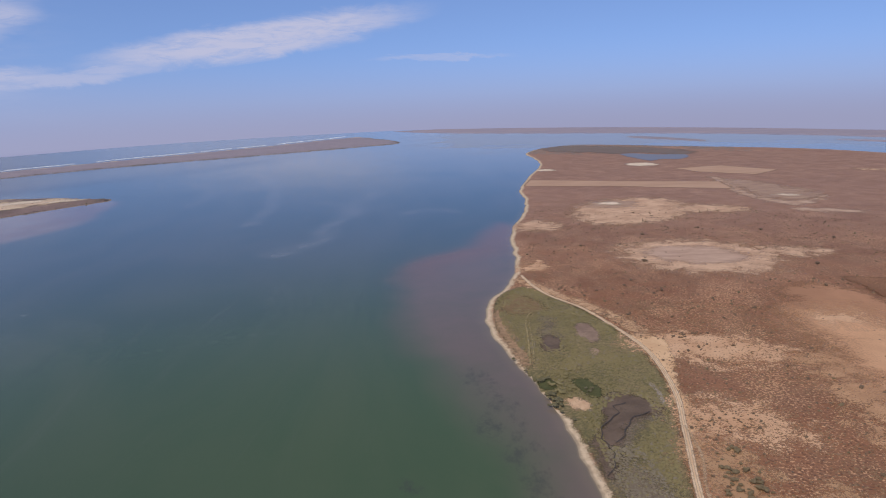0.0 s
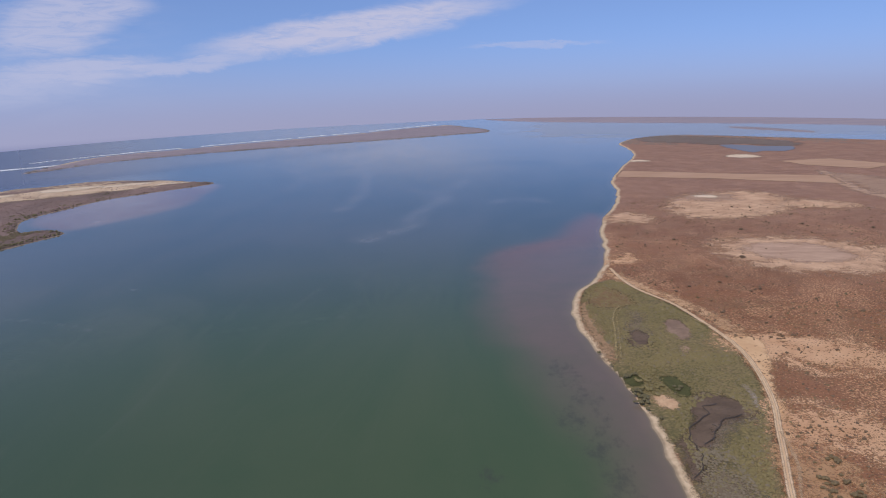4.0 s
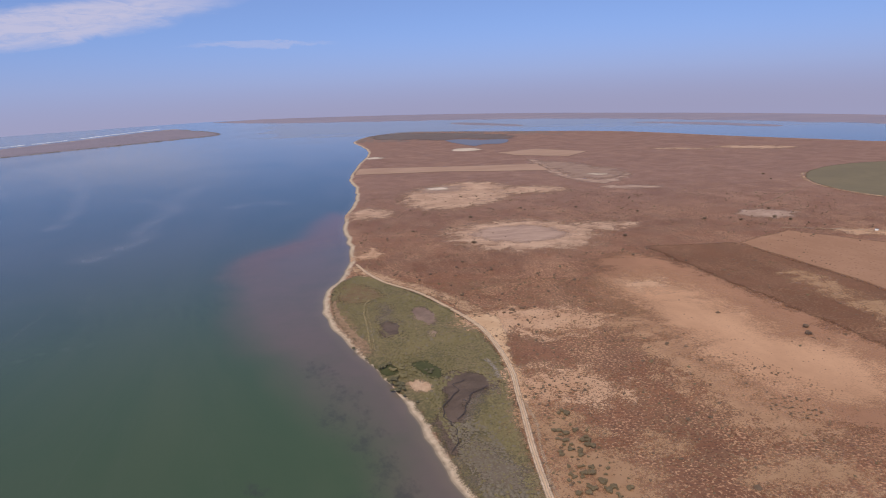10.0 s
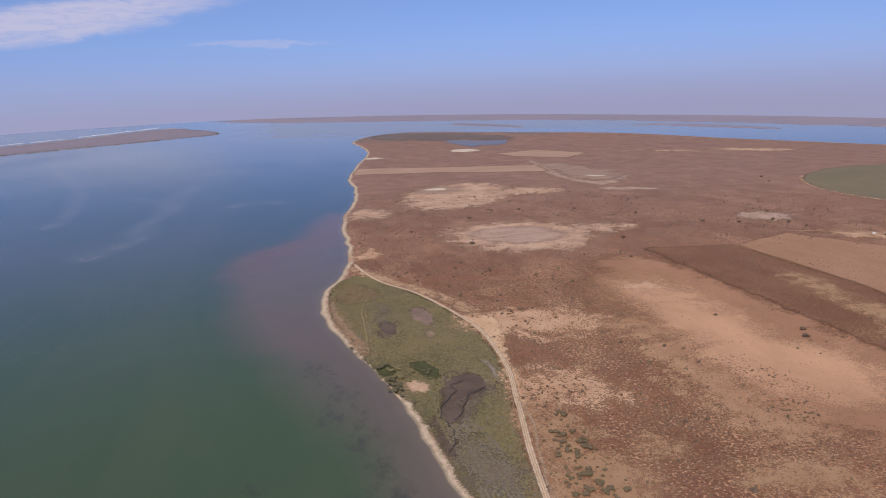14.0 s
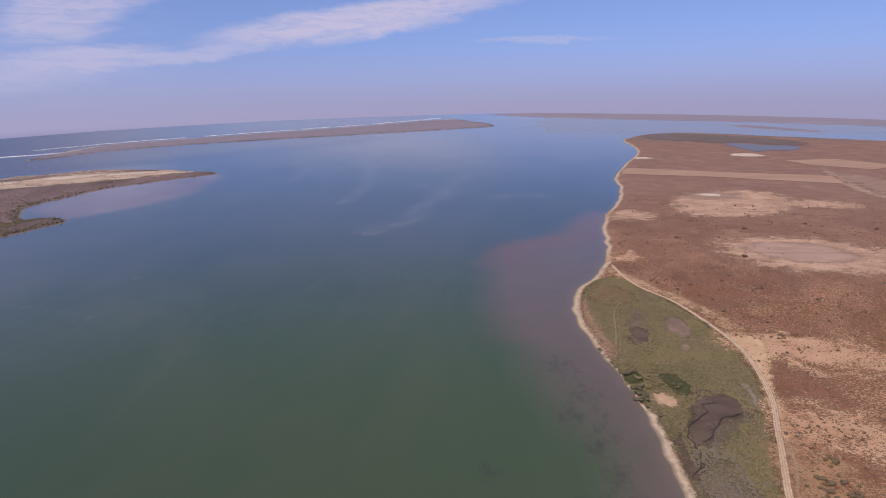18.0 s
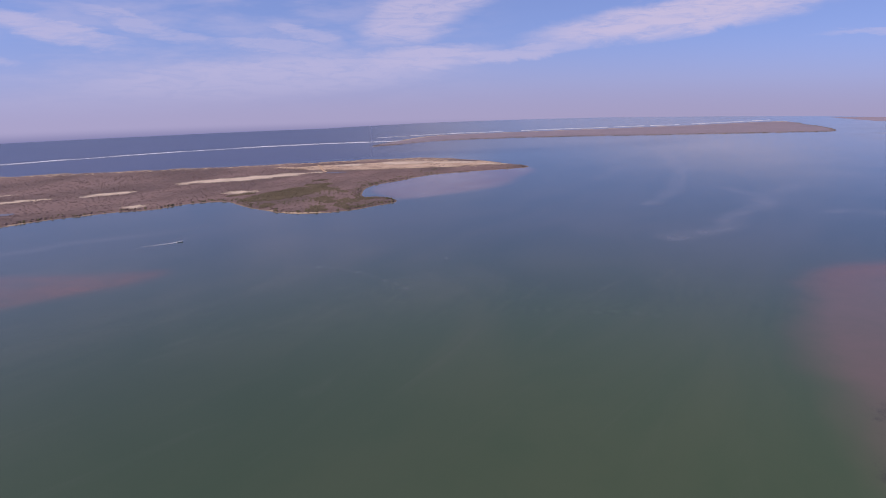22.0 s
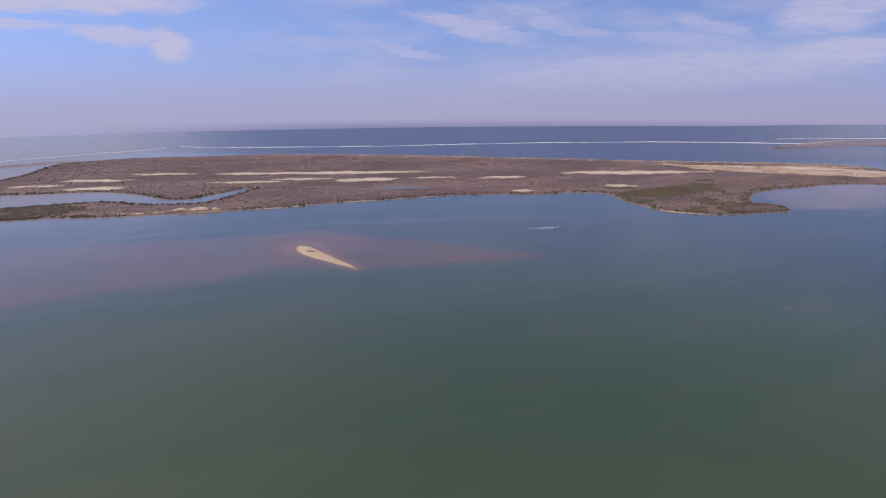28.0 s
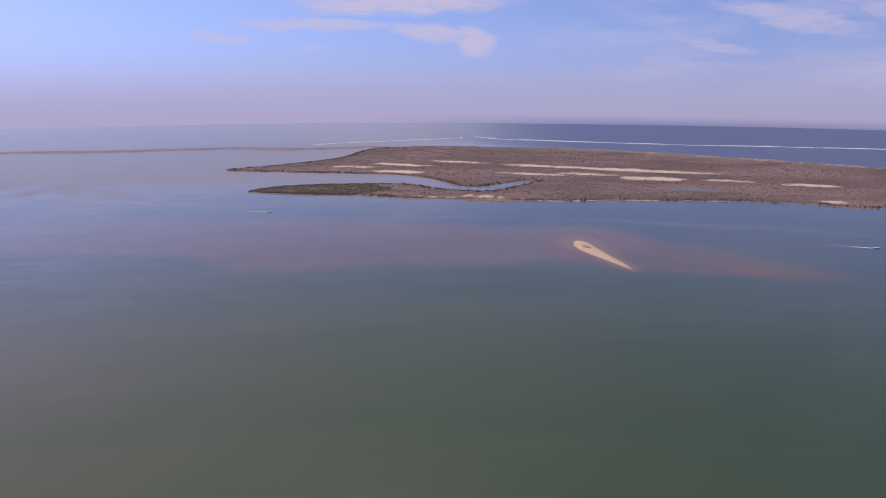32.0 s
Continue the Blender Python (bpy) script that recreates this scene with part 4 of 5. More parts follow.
    for args in (("salt_pan", oval(184, 483, 55, 50, -29), M_PAN, 0.05, "pale oval salt pan in brown grassland", "salt pan", 2.0, 24),
                 ("pan_floor", oval(181, 486, 34, 27, -29), M_PANMUD, 0.10, "pinkish grey mud floor of a dried pan", "mud", 2.0, 9),
                 ("salt_pan", oval(187, 680, 54, 78, -29), M_PAN, 0.05, "ragged pale salt pan with scattered shrubs", "salt pan", 3.0, 26),
                 ("pan_floor", oval(180, 722, 26, 24, -29), M_GREYPAN, 0.10, "greyish pink mud ring in a dried pan", "mud", 2.0, 12),
                 ("salt_crust", oval(178, 724, 11, 9, -29), M_WHITE, 0.13, "white salt crust in a dried pan", "salt", 1.5, 6),
                 ("salt_pan", oval(240, 484, 34, 13, -12), M_PAN, 0.045, "ragged pale tail of a salt pan", "salt pan", 2.0, 20),
                 ("salt_pan", oval(262, 672, 34, 22, -20), M_PAN, 0.045, "ragged pale tail of a salt pan", "salt pan", 2.5, 20),
                 ("salt_pan", oval(360, 638, 30, 11, -34), M_PALEPAN, 0.06, "narrow pale salt pan", "salt pan", 2.0, 10),
                 ("salt_pan", oval(387, 468, 20, 17, -30), M_PALEPAN, 0.06, "small pale salt pan beside a track", "salt pan", 1.5, 10),
                 ("salt_pan", oval(318, 1093, 26, 22, -38), M_WHITE, 0.06, "white salt pan in far brown grassland", "salt pan", 3.0, 10),
                 ("salt_pan", oval(161, 1066, 16, 12, -30), M_WHITE, 0.06, "white salt pan near the shore", "salt pan", 3.0, 10),
                 ("salt_pan", rounded([(351, 901), (363, 899), (352, 815), (343, 760), (353, 699), (407, 725), (387, 696), (344, 675), (328, 737), (335, 802)], 8, 2, 4), M_PALEPAN, 0.05, "pale sandy rim of a dried pan", "salt pan", 2.5, 12),
                 ("salt_pan", rounded([(351, 877), (384, 860), (399, 806), (408, 748), (393, 713), (365, 701), (343, 721), (343, 777)], 8, 2, 4), M_GREYPAN, 0.055, "greyish pink dried pan", "salt pan", 3.0, 12),
                 ("salt_pan", oval(372, 735, 12, 6, -30), M_WHITE, 0.11, "white crust in a dried pan", "salt", 2.0, 8),
                 ("salt_pan", oval(683, 860, 50, 20, -42), M_PAN, 0.06, "far narrow pale salt pan", "salt pan", 3.0, 12),
                 ("salt_pan", oval(590, 905, 40, 8, -42), M_PAN, 0.06, "far faint salt pan", "salt pan", 3.0, 12),
                 ("bare_ground", oval(402, 388, 19, 9, -38), M_SANDY, 0.06, "bare sandy yard beside a track", "bare ground", 2.0, 12),
                 ("bare_ground", oval(122, 303, 36, 19, -20), M_SANDY, 0.05, "bare sandy ground beside the dirt track", "bare ground", 1.5, 12),
                 ("bare_ground", rounded([(91, 323), (104, 317), (100, 289), (94, 267), (91, 243), (88, 226), (82.5, 220), (85, 236), (88.8, 258), (92, 287)], 3, 0.5, 3), M_VERGE, 0.06, "bare sandy verge of the dirt track", "bare ground", 0.9, 4),
                 ("bare_ground", oval(60, 470, 8, 16, -60), M_SANDY, 0.05, "sandy ground behind the beach", "bare ground", 1.2, 8),
                 ("bare_ground", oval(86, 618, 20, 22, 0), M_PAN, 0.05, "pale sandy ground behind the beach", "bare ground", 2.0, 14),
                 ("bare_field", rounded([(198, 392), (218, 401), (241, 374), (245, 316), (246, 249), (247, 212), (247, 170), (244, 130), (205, 108), (184, 137), (181, 148), (180, 169), (165, 180), (159, 200),
                                         (163, 227), (168, 261), (173, 313), (181, 352)], 8, 2, 7), M_TAN, 0.05, "large bare tan field of dry soil", "field", 2.0, 26),
                 ("bare_ground", rounded([(176, 337), (207, 352), (222, 326), (219, 278), (220, 247), (228, 228), (233, 206), (206, 184), (178, 190), (168, 222), (174, 262), (177, 308)], 8, 2, 4), M_CORE, 0.075,
                  "pale dusty heart of the bare field", "bare ground", 1.6, 22),
                 ("bare_ground", rounded([(173, 290), (174, 257), (171, 224), (172, 195), (172, 178), (163, 165), (152, 172), (147, 194), (148, 220), (151, 251), (157, 290)], 6, 1, 5), M_STREAK, 0.06,
                  "sand blown into streaks beside the bare field", "bare ground", 1.4, 12),
                 ("bare_ground", rounded([(91, 246), (107, 245), (120, 236), (122, 216), (109, 214), (96, 218), (86, 226)], 4, 0.8, 6), M_SANDY, 0.052, "sandy ground dotted with small shrubs", "bare ground", 1.2, 10),
                 ("bare_ground", rounded([(80, 212), (93, 213), (96, 190), (101, 177), (101, 158), (90, 148), (74, 152), (76, 180)], 4, 0.8, 7), M_THIN, 0.052, "pale sandy ground between olive shrubs", "bare ground", 1.2, 9),
                 ("bare_ground", oval(115, 181, 8, 4, -20), M_THIN, 0.055, "small sandy gap in dry grass", "bare ground", 1.2, 6),
                 ("bare_ground", oval(146, 150, 20, 8, -12), M_THIN, 0.055, "sandy gap in dry grass", "bare ground", 1.2, 8),
                 ("bare_ground", oval(262, 300, 8, 40, 4), M_STREAK, 0.079, "broken sand in a grazed strip", "bare ground", 1.5, 8),
                 ("bare_ground", oval(272, 224, 9, 18, 10), M_STREAK, 0.08, "broken sand in a grazed strip", "bare ground", 1.5, 8),
                 ("bare_ground", rounded([(283, 322), (297, 318), (288, 273), (297, 250), (277, 244), (276, 275)], 5, 1, 5), M_THIN, 0.08, "thin broken sand in a grazed strip", "bare ground", 1.6, 8),
                 ("bare_ground", oval(199, 334, 13, 10, -20), M_SANDY, 0.09, "pale dusty hollow in the bare field", "bare ground", 1.5, 10),
                 ("dark_field", np.array([(244, 412), (303, 397), (308, 300), (303, 236), (298, 120), (246, 120), (246, 260), (245, 330)], float), M_DARK, 0.07,
                  "dark brown grazed strip between bare fields", "field", 2.0, 8),
                 ("fallow_field", np.array([(306, 396), (359, 412), (405, 330), (330, 200), (304, 236), (309, 300)], float), M_PARCEL, 0.06, "light brown fallow field with straight edges", "field", 2.5, 8),
                 ("stubble_field", np.array([(108, 890), (122, 952), (228, 905), (348, 862), (338, 795), (218, 855)], float), M_STUBBLE, 0.06, "pale straw-coloured field strip", "field", 3.0, 10),
                 ("stubble_field", np.array([(345, 1020), (419, 1035), (466, 954), (417, 915), (360, 968)], float), M_STUBBLE, 0.06, "pale far field with straight edges", "field", 3.0, 10),
                 ("crop_field", oval(655, 520, 140, 140, 0, 60, 0.0), M_CROP, 0.06, "round green irrigated crop field", "field", 4.0, 6)):
        ob = cover(*args)
        if args[0] == "pan_floor":
            ob.parent = pan
            del ob["category"]
        pan = ob
    for cx, cy, ax, ay, turn in ((-825, 309, 36, 11, 67), (-762, 469, 29, 8, 67), (-717, 649, 95, 13, 65), (-630, 552, 14, 9, 65), (-653, 428, 11, 6, 67), (-984, 2, 38, 8, 68),
                                 (-918, 278, 140, 9, 67), (-905, 1, 31, 9, 68), (-879, 162, 42, 6, 68), (-870, 235, 40, 6, 67), (-800, 392, 26, 5, 67), (-1010, 90, 40, 7, 67), (-960, -60, 26, 6, 70)):
        cover("salt_flat", oval(cx, cy, ax, ay * 1.6, turn, 44, 0.6), M_ISALT, 0.06, "long pale salt flat in grey mangrove scrub", "salt flat", 2.5, 10)
    cover("sandy_flat", oval(-635, 862, 175, 62, 38), M_ISANDY, 0.05, "wide sandy flat on the island's tip", "sand", 4.0, 40)
    for cx, cy, ax, ay in ((-693, 823, 26, 14), (-632, 885, 40, 20), (-564, 922, 34, 16), (-500, 930, 22, 10)):
        cover("sandy_flat", oval(cx, cy, ax, ay, 38), M_ISALT, 0.10, "pale bare sand on the island's tip", "sand", 2.5, 10)
    cover("wet_hollow", oval(-484, 134.5, 3.0, 1.5, 20), M_POOL, 0.12, "dark wet hollow on the sandbar", "mud", 0.6, 2)
    for cx, cy, ax, ay in ((-713, 18, 10, 3.5), (-706, 50, 14, 5), (-701, 78, 22, 8), (-695, 108, 10, 4)):
        cover("sand_bank", oval(cx, cy, ax, ay, 75), M_BANK, 0.12, "orange-tan sand bank on the island's shore", "sand", 1.0, 8)
    cover("mangrove_mud", rounded([(220, 1466), (276, 1514), (382, 1435), (463, 1309), (440, 1224), (393, 1254), (357, 1295), (330, 1285), (285, 1327), (234, 1381)], 10, 3, 3), M_BELTMUD, 0.05, "dark mangrove mud beside a far pond", "mud", 4.0, 12)
    cover("pond", rounded([(327, 1274), (357, 1281), (390, 1243), (433, 1224), (421, 1173), (395, 1146), (369, 1157), (346, 1136), (334, 1189)], 8, 3, 5), M_POND, 0.12, "still grey-blue pond beside a mangrove belt", "pond", 3.0, 0)
    for c, a, b, t in (((-650, 742), 16, 9, 40), ((-737, 318), 34, 11, 67), ((-790, 235), 30, 6, 67)):
        o = cover("pond", oval(*c, a, b, t), M_POND, 0.12, "still grey-blue pond in flat land", "pond", 3.0, 0)


def ribbon(name, line, width, mat, lift, label, category, margin=0.8):
    """A track along a line, its width uneven; returns the object."""
    p = strand(line, 1.5)
    t = np.gradient(p, axis=0)
    t /= np.linalg.norm(t, axis=1)[:, None]
    nrm = np.stack([-t[:, 1], t[:, 0]], -1)
    offs = np.array([-1, -0.6, -0.25, 0.25, 0.6, 1]) * (width / 2 + margin)
    pts = p[:, None, :] + nrm[:, None, :] * offs[None, :, None]
    e = np.broadcast_to(width / 2 - np.abs(offs), pts.shape[:2])
    x, y = pts[..., 0].ravel(), pts[..., 1].ravel()
    z, _, _ = land_height(x, y)
    LAYERS.append(name)
    lift += 0.05 + 0.003 * len(LAYERS)
    m = len(offs)
    i = (np.arange(len(p) - 1)[:, None] * m + np.arange(m - 1)[None, :]).ravel()
    ob = fast_mesh(name, np.stack([x, y, z + lift], -1), np.stack([i, i + 1, i + m + 1, i + m], -1), [mat], {"edge": e.ravel()})
    return tagged(ob, label, category, kind="structure")


ROAD = [(51, 446), (55, 420), (62, 396), (76, 369), (86, 335), (92, 305), (92, 278), (89, 251), (84, 230), (80, 213), (75, 193), (71, 174), (67, 150), (64, 110)]
FORK = [(84, 228), (82, 207), (77, 190), (74.5, 179), (72, 170), (71, 150)]
LOOP = [(37, 292), (40, 323), (42, 348), (46, 363), (54, 368), (68, 360), (78, 350), (86, 334)]


def build_tracks():
    p = strand(ROAD, 3)
    ribbon("dirt_road", ROAD, 2.0, M_TRACK, 0.14, "pale sandy dirt road along the marsh", "road", 0.5)
    for side in (-0.75, 0.75):
        ribbon("wheel_rut", [(x + side, y) for x, y in ROAD], 0.55, M_RUT, 0.16, "pale wheel rut worn into the dirt road", "rut", 0.3)
    ribbon("wheel_track", FORK, 0.8, M_FAINT, 0.17, "narrow sandy wheel track beside the road", "track")
    ribbon("wheel_track", LOOP, 0.9, M_GTRACK, 0.17, "narrow wheel track looping through the marsh", "track")
    ribbon("wheel_track", [(x + 1.9, y) for x, y in LOOP[:4]], 0.7, M_GTRACK, 0.17, "narrow wheel track looping through the marsh", "track")
    ribbon("wheel_track", [(29, 381), (39, 373), (47, 366)], 0.9, M_GTRACK, 0.17, "faint wheel track towards the beach", "track")
    ribbon("wheel_track", [(360, 420), (397, 396), (425, 366), (450, 320)], 2.0, M_FAINT, 0.17, "pale farm track past the crop field", "track")
    ribbon("wheel_track", [(413, 380), (440, 385), (480, 400)], 1.6, M_FAINT, 0.17, "pale farm track to the crop field", "track")
    ribbon("wheel_track", [(392, 490), (440, 520), (500, 560)], 0.9, M_FAINT, 0.17, "faint farm track", "track")
    ribbon("wheel_track", [(-770, 832), (-745, 808), (-719, 786), (-690, 758), (-664, 738)], 3.0, M_TRACK, 0.3, "pale track across the island", "track")
    for line in ([(68, 248), (63, 246), (63, 240), (59, 235), (55, 230), (53, 224), (53, 219), (54, 215), (54, 210), (53, 204), (49.5, 198)], [(75, 240), (68, 236), (64, 230), (61, 223), (57, 218)]):
        line = [(px + 0.55 * math.sin(i * 2.1), py + 0.3 * math.cos(i * 2.7)) for i, (px, py) in enumerate(strand(line, 3))]
        ribbon("channel", line, 0.34, M_CHANNEL, 0.2, "thin dark winding channel in the mud", "channel", 0.02)
    ribbon("wheel_track", [(87, 250), (84, 243), (80.5, 238), (78, 229)], 0.5, M_GTRACK, 0.2, "faint footpath in the marsh", "path", 0.4)
    ring_ = [(655 + 143 * math.cos(radians(a)), 520 + 143 * math.sin(radians(a))) for a in range(130, 300, 10)]
    ribbon("field_edge", ring_, 2.4, M_VERGE, 0.17, "pale bare edge of the round crop field", "verge", 4)
    ribbon("road_verge", [(48, 440), (54, 424), (64, 402), (80, 374), (92, 345), (97, 320)], 7, M_SCATTER, 0.06, "scattered pale sand along the dirt road", "verge", 6)
    # white dried edge of the mud flat
    ribbon("salt_edge", [(82.3, 266), (83.2, 260), (82.7, 252.4), (81.6, 245.5)], 1.2, M_CRUST, 0.2, "white crust along the mud flat", "salt", 0.6)


build_covers()
build_tracks()


# ---- plants ----
rng = np.random.default_rng(5)


def clump_mesh(name, x, y, z, size, tall, mats, pick, label, category, sides=6, leaves=5):
    """Many low rounded plants with ragged tops, in one mesh."""
    n = len(x)
    a = np.arange(sides) / sides * 2 * math.pi
    verts, tris = [], []
    lev = ((1.0, 0.05), (0.85, 0.55), (0.0, 1.0))
    rings = []
    for r, h in lev[:2]:
        rr = size[:, None] * r * rng.uniform(0.7, 1.25, (n, sides))
        hh = tall[:, None] * h * rng.uniform(0.7, 1.3, (n, sides))
        ang = a[None, :] + rng.uniform(0, 6.28, n)[:, None] * (r == 1.0)
        rings.append(np.stack([x[:, None] + np.cos(ang) * rr, y[:, None] + np.sin(ang) * rr, z[:, None] + hh - 0.1], -1))
    top = np.stack([x + rng.uniform(-.2, .2, n) * size, y + rng.uniform(-.2, .2, n) * size, z + tall], -1)[:, None, :]
    lf = []
    for _ in range(leaves):
        th, ph = rng.uniform(0, 6.28, n), rng.uniform(0.2, 1.4, n)
        c = np.stack([x + np.cos(th) * np.sin(ph) * size, y + np.sin(th) * np.sin(ph) * size, z + np.cos(ph) * tall], -1)
        lf.append(c[:, None, :] + rng.uniform(-0.38, 0.38, (n, 3, 3)) * size[:, None, None])
    v = np.concatenate(rings + [top] + lf, 1)
    per = v.shape[1]
    t = []
    for i in range(sides):
        j = (i + 1) % sides
        t += [(i, j, sides + j), (i, sides + j, sides + i), (sides + i, sides + j, 2 * sides)]
    t += [(2 * sides + 1 + 3 * q, 2 * sides + 2 + 3 * q, 2 * sides + 3 + 3 * q) for q in range(leaves)]
    t = np.array(t)
    tri = (np.arange(n)[:, None, None] * per + t[None]).reshape(-1, 3)
    fm = np.repeat(pick, len(t)) if pick is not None else None
    ob = fast_mesh(name, v.reshape(-1, 3), tri, mats, None, fm, smooth=False)
    return tagged(ob, label, category, kind="stuff")


def scatter(n, box, test):
    """n random places in a box that pass the test, fewer if it is small."""
    x0, y0, x1, y1 = box
    x, y = rng.uniform(x0, x1, n), rng.uniform(y0, y1, n)
    keep = test(x, y)
    return x[keep], y[keep]


MARSH_IN = rounded([(31, 392), (40, 410), (52, 414), (70, 375), (81, 344), (88, 308), (88, 276), (85, 251), (78, 222), (71, 194), (68, 174), (64, 150), (62, 110), (52, 110),
                    (52, 150), (51, 204), (50, 237), (44, 268), (36, 308), (30, 345)], 5)


def inside(x, y, outline, margin=0.0):
    return shore_distance(x, y, outline, 30 + abs(margin)) > margin


def build_plants():
    # marsh plants
    no = [oval(65, 236, 9, 22, -22), oval(71, 333, 5, 15), oval(50, 250, 5, 6), oval(51, 320, 4, 11), oval(57, 264, 4, 9, 15), oval(41, 270, 4, 5)]
    x, y = scatter(52000, (20, 100, 95, 420), lambda x, y: inside(x, y, MARSH_IN))
    for o in no:
        k = ~inside(x, y, o)
        x, y = x[k], y[k]
    k = fbm(x / 9, y / 9) > rng.uniform(-0.3, 0.05, len(x))
    x, y = x[k], y[k]
    dry = ((((x - 58) / 8) ** 2 + ((y - 190) / 34) ** 2 < 1) & (rng.uniform(0, 1, len(x)) < 0.75)).astype(int)
    dry = np.where(rng.uniform(0, 1, len(x)) < 0.12, 1, dry)
    s = rng.uniform(0.2, 0.56, len(x)) * (1 + 0.8 * step01(fbm(x / 14 + 9, y / 14), 0.02, 0.2))
    clump_mesh("marsh_plants", x, y, np.full(len(x), LAND_Z), s, s * rng.uniform(0.45, 0.8, len(x)), [M_MARSHLEAF, M_GREYLEAF], dry,
               "low green and grey marsh plants covering the salt marsh", "plants", 5, 4)
    # scrub on the plain
    x, y = scatter(15000, (40, 120, 560, 760), lambda x, y: inside(x, y, COASTS["mainland"], 9) & ~inside(x, y, MARSH_IN, -4))
    dens = fbm(x / 40 + 3, y / 40) + 0.35 * fbm(x / 9, y / 9)
    k = (dens > rng.uniform(-0.25, 0.3, len(x))) & (np.hypot(x, y) < 720)
    x, y = x[k], y[k]
    for o in (oval(187, 491, 46, 33, -29), oval(212, 260, 40, 130, 4), oval(655, 520, 145, 145), oval(360, 300, 50, 110, -25)):
        k = ~inside(x, y, o) | (rng.uniform(0, 1, len(x)) < 0.06)
        x, y = x[k], y[k]
    s = rng.uniform(0.25, 0.75, len(x)) * (1 + 0.6 * (rng.uniform(0, 1, len(x)) < 0.08))
    clump_mesh("dry_scrub", x, y, np.full(len(x), LAND_Z), s, s * rng.uniform(0.7, 1.1, len(x)), [M_SHRUB, M_OLIVE], (rng.uniform(0, 1, len(x)) < 0.2).astype(int),
               "small dark brown shrubs scattered over dry grassland", "shrubs", 5, 4)
    x, y = scatter(30000, (60, 120, 300, 400), lambda x, y: inside(x, y, COASTS["mainland"], 9) & ~inside(x, y, MARSH_IN, -5) & (np.hypot(x, y) < 400))
    k = fbm(x / 22 + 7, y / 22) + 0.5 * fbm(x / 5, y / 5) > rng.uniform(-0.22, 0.25, len(x))
    x, y = x[k], y[k]
    k = ~inside(x, y, oval(212, 270, 32, 130, 8)) | (rng.uniform(0, 1, len(x)) < 0.05)
    x, y = x[k], y[k]
    s = rng.uniform(0.26, 0.58, len(x))
    clump_mesh("dry_grass_tufts", x, y, np.full(len(x), LAND_Z), s, s * rng.uniform(0.7, 1.1, len(x)), [M_TUFT], None, "small dry brown grass tufts on bare soil", "grass", 4, 2)
    # mangrove and salt scrub on the island
    flats = [oval(-825, 309, 36, 11, 67), oval(-762, 469, 29, 8, 67), oval(-717, 649, 95, 13, 65), oval(-630, 552, 14, 9, 65), oval(-984, 2, 38, 8, 68), oval(-918, 278, 140, 9, 67),
             oval(-905, 1, 31, 9, 68), oval(-879, 162, 42, 6, 68), oval(-737, 318, 34, 11, 67), oval(-653, 428, 11, 6, 67), oval(-790, 235, 30, 6, 67)]
    x, y = scatter(75000, (-1280, -250, -425, 980), lambda x, y: inside(x, y, COASTS["island"], 2.5))
    for o in flats + [oval(-705, 75, 14, 60, 10)]:
        k = ~inside(x, y, o, -3)
        x, y = x[k], y[k]
    tip = np.exp(-(((x + 615) / 150) ** 2 + ((y - 885) / 72) ** 2))
    k = rng.uniform(0, 1, len(x)) > tip * 1.6 * step01(fbm(x / 35, y / 18 + 6), -0.16, 0.06)
    x, y = x[k], y[k]
    d = shore_distance(x, y, COASTS["island"], 60)
    inner = (x * 0.74 - y * 0.67) > -900
    edge = (d < 11) & inner
    green = edge & (rng.uniform(0, 1, len(x)) < 0.5) | (fbm(x / 45 + 4, y / 45) > 0.12) & (d < 90) | (((x + 555) / 42) ** 2 + ((y - 560) / 75) ** 2 < 1) & (rng.uniform(0, 1, len(x)) < 0.8)
    k = edge | (rng.uniform(0, 1, len(x)) < 0.72)
    x, y, edge, green, d = x[k], y[k], edge[k], green[k], d[k]
    s = rng.uniform(0.6, 1.5, len(x)) * np.where(edge, 1.15, 1.0)
    clump_mesh("mangrove_scrub", x, y, np.full(len(x), 0.5), s, s * rng.uniform(0.6, 1.0, len(x)) + np.where(edge, 0.3, 0), [M_SCRUB, M_MANGROVE], green.astype(int),
               "grey-brown salt scrub with dark green mangrove along the water", "mangrove", 5, 4)
    x, y = scatter(16000, (-620, 485, -440, 680), lambda x, y: inside(x, y, COASTS["island"], 4) & ((((x + 572) / 26) ** 2 + ((y - 568) / 62) ** 2 < 1) | (fbm(x / 28, y / 28 + 3) > 0.11)))
    s = rng.uniform(0.6, 1.5, len(x))
    clump_mesh("olive_scrub", x, y, np.full(len(x), 0.8), s, s * rng.uniform(0.6, 0.9, len(x)), [M_HEADLAND], None, "olive green scrub covering the island's headland", "shrubs", 5, 3)
    x, y = scatter(9000, (-840, -180, -690, 30), lambda x, y: inside(x, y, COASTS["island"], 2) & (y < -25 + 160 * fbm(x / 20, y / 20)) & (fbm(x / 14 + 5, y / 30) > -0.1))
    s = rng.uniform(0.7, 1.6, len(x))
    clump_mesh("mangrove_scrub", x, y, np.full(len(x), 0.5), s, s * rng.uniform(0.7, 1.0, len(x)), [M_HEADLAND], None, "olive green mangrove covering a narrow point", "mangrove", 5, 3)
    line = COASTS["island"]
    step = np.roll(line, -1, 0) - line
    ln = np.hypot(*step.T)
    t = step / np.maximum(ln, 1e-6)[:, None]
    nrm = np.stack([-t[:, 1], t[:, 0]], -1)
    pts = []
    for q in range(4):
        pts.append(line + step * rng.uniform(0, 1, len(line))[:, None] + nrm * rng.uniform(1.0, 6.0, len(line))[:, None])
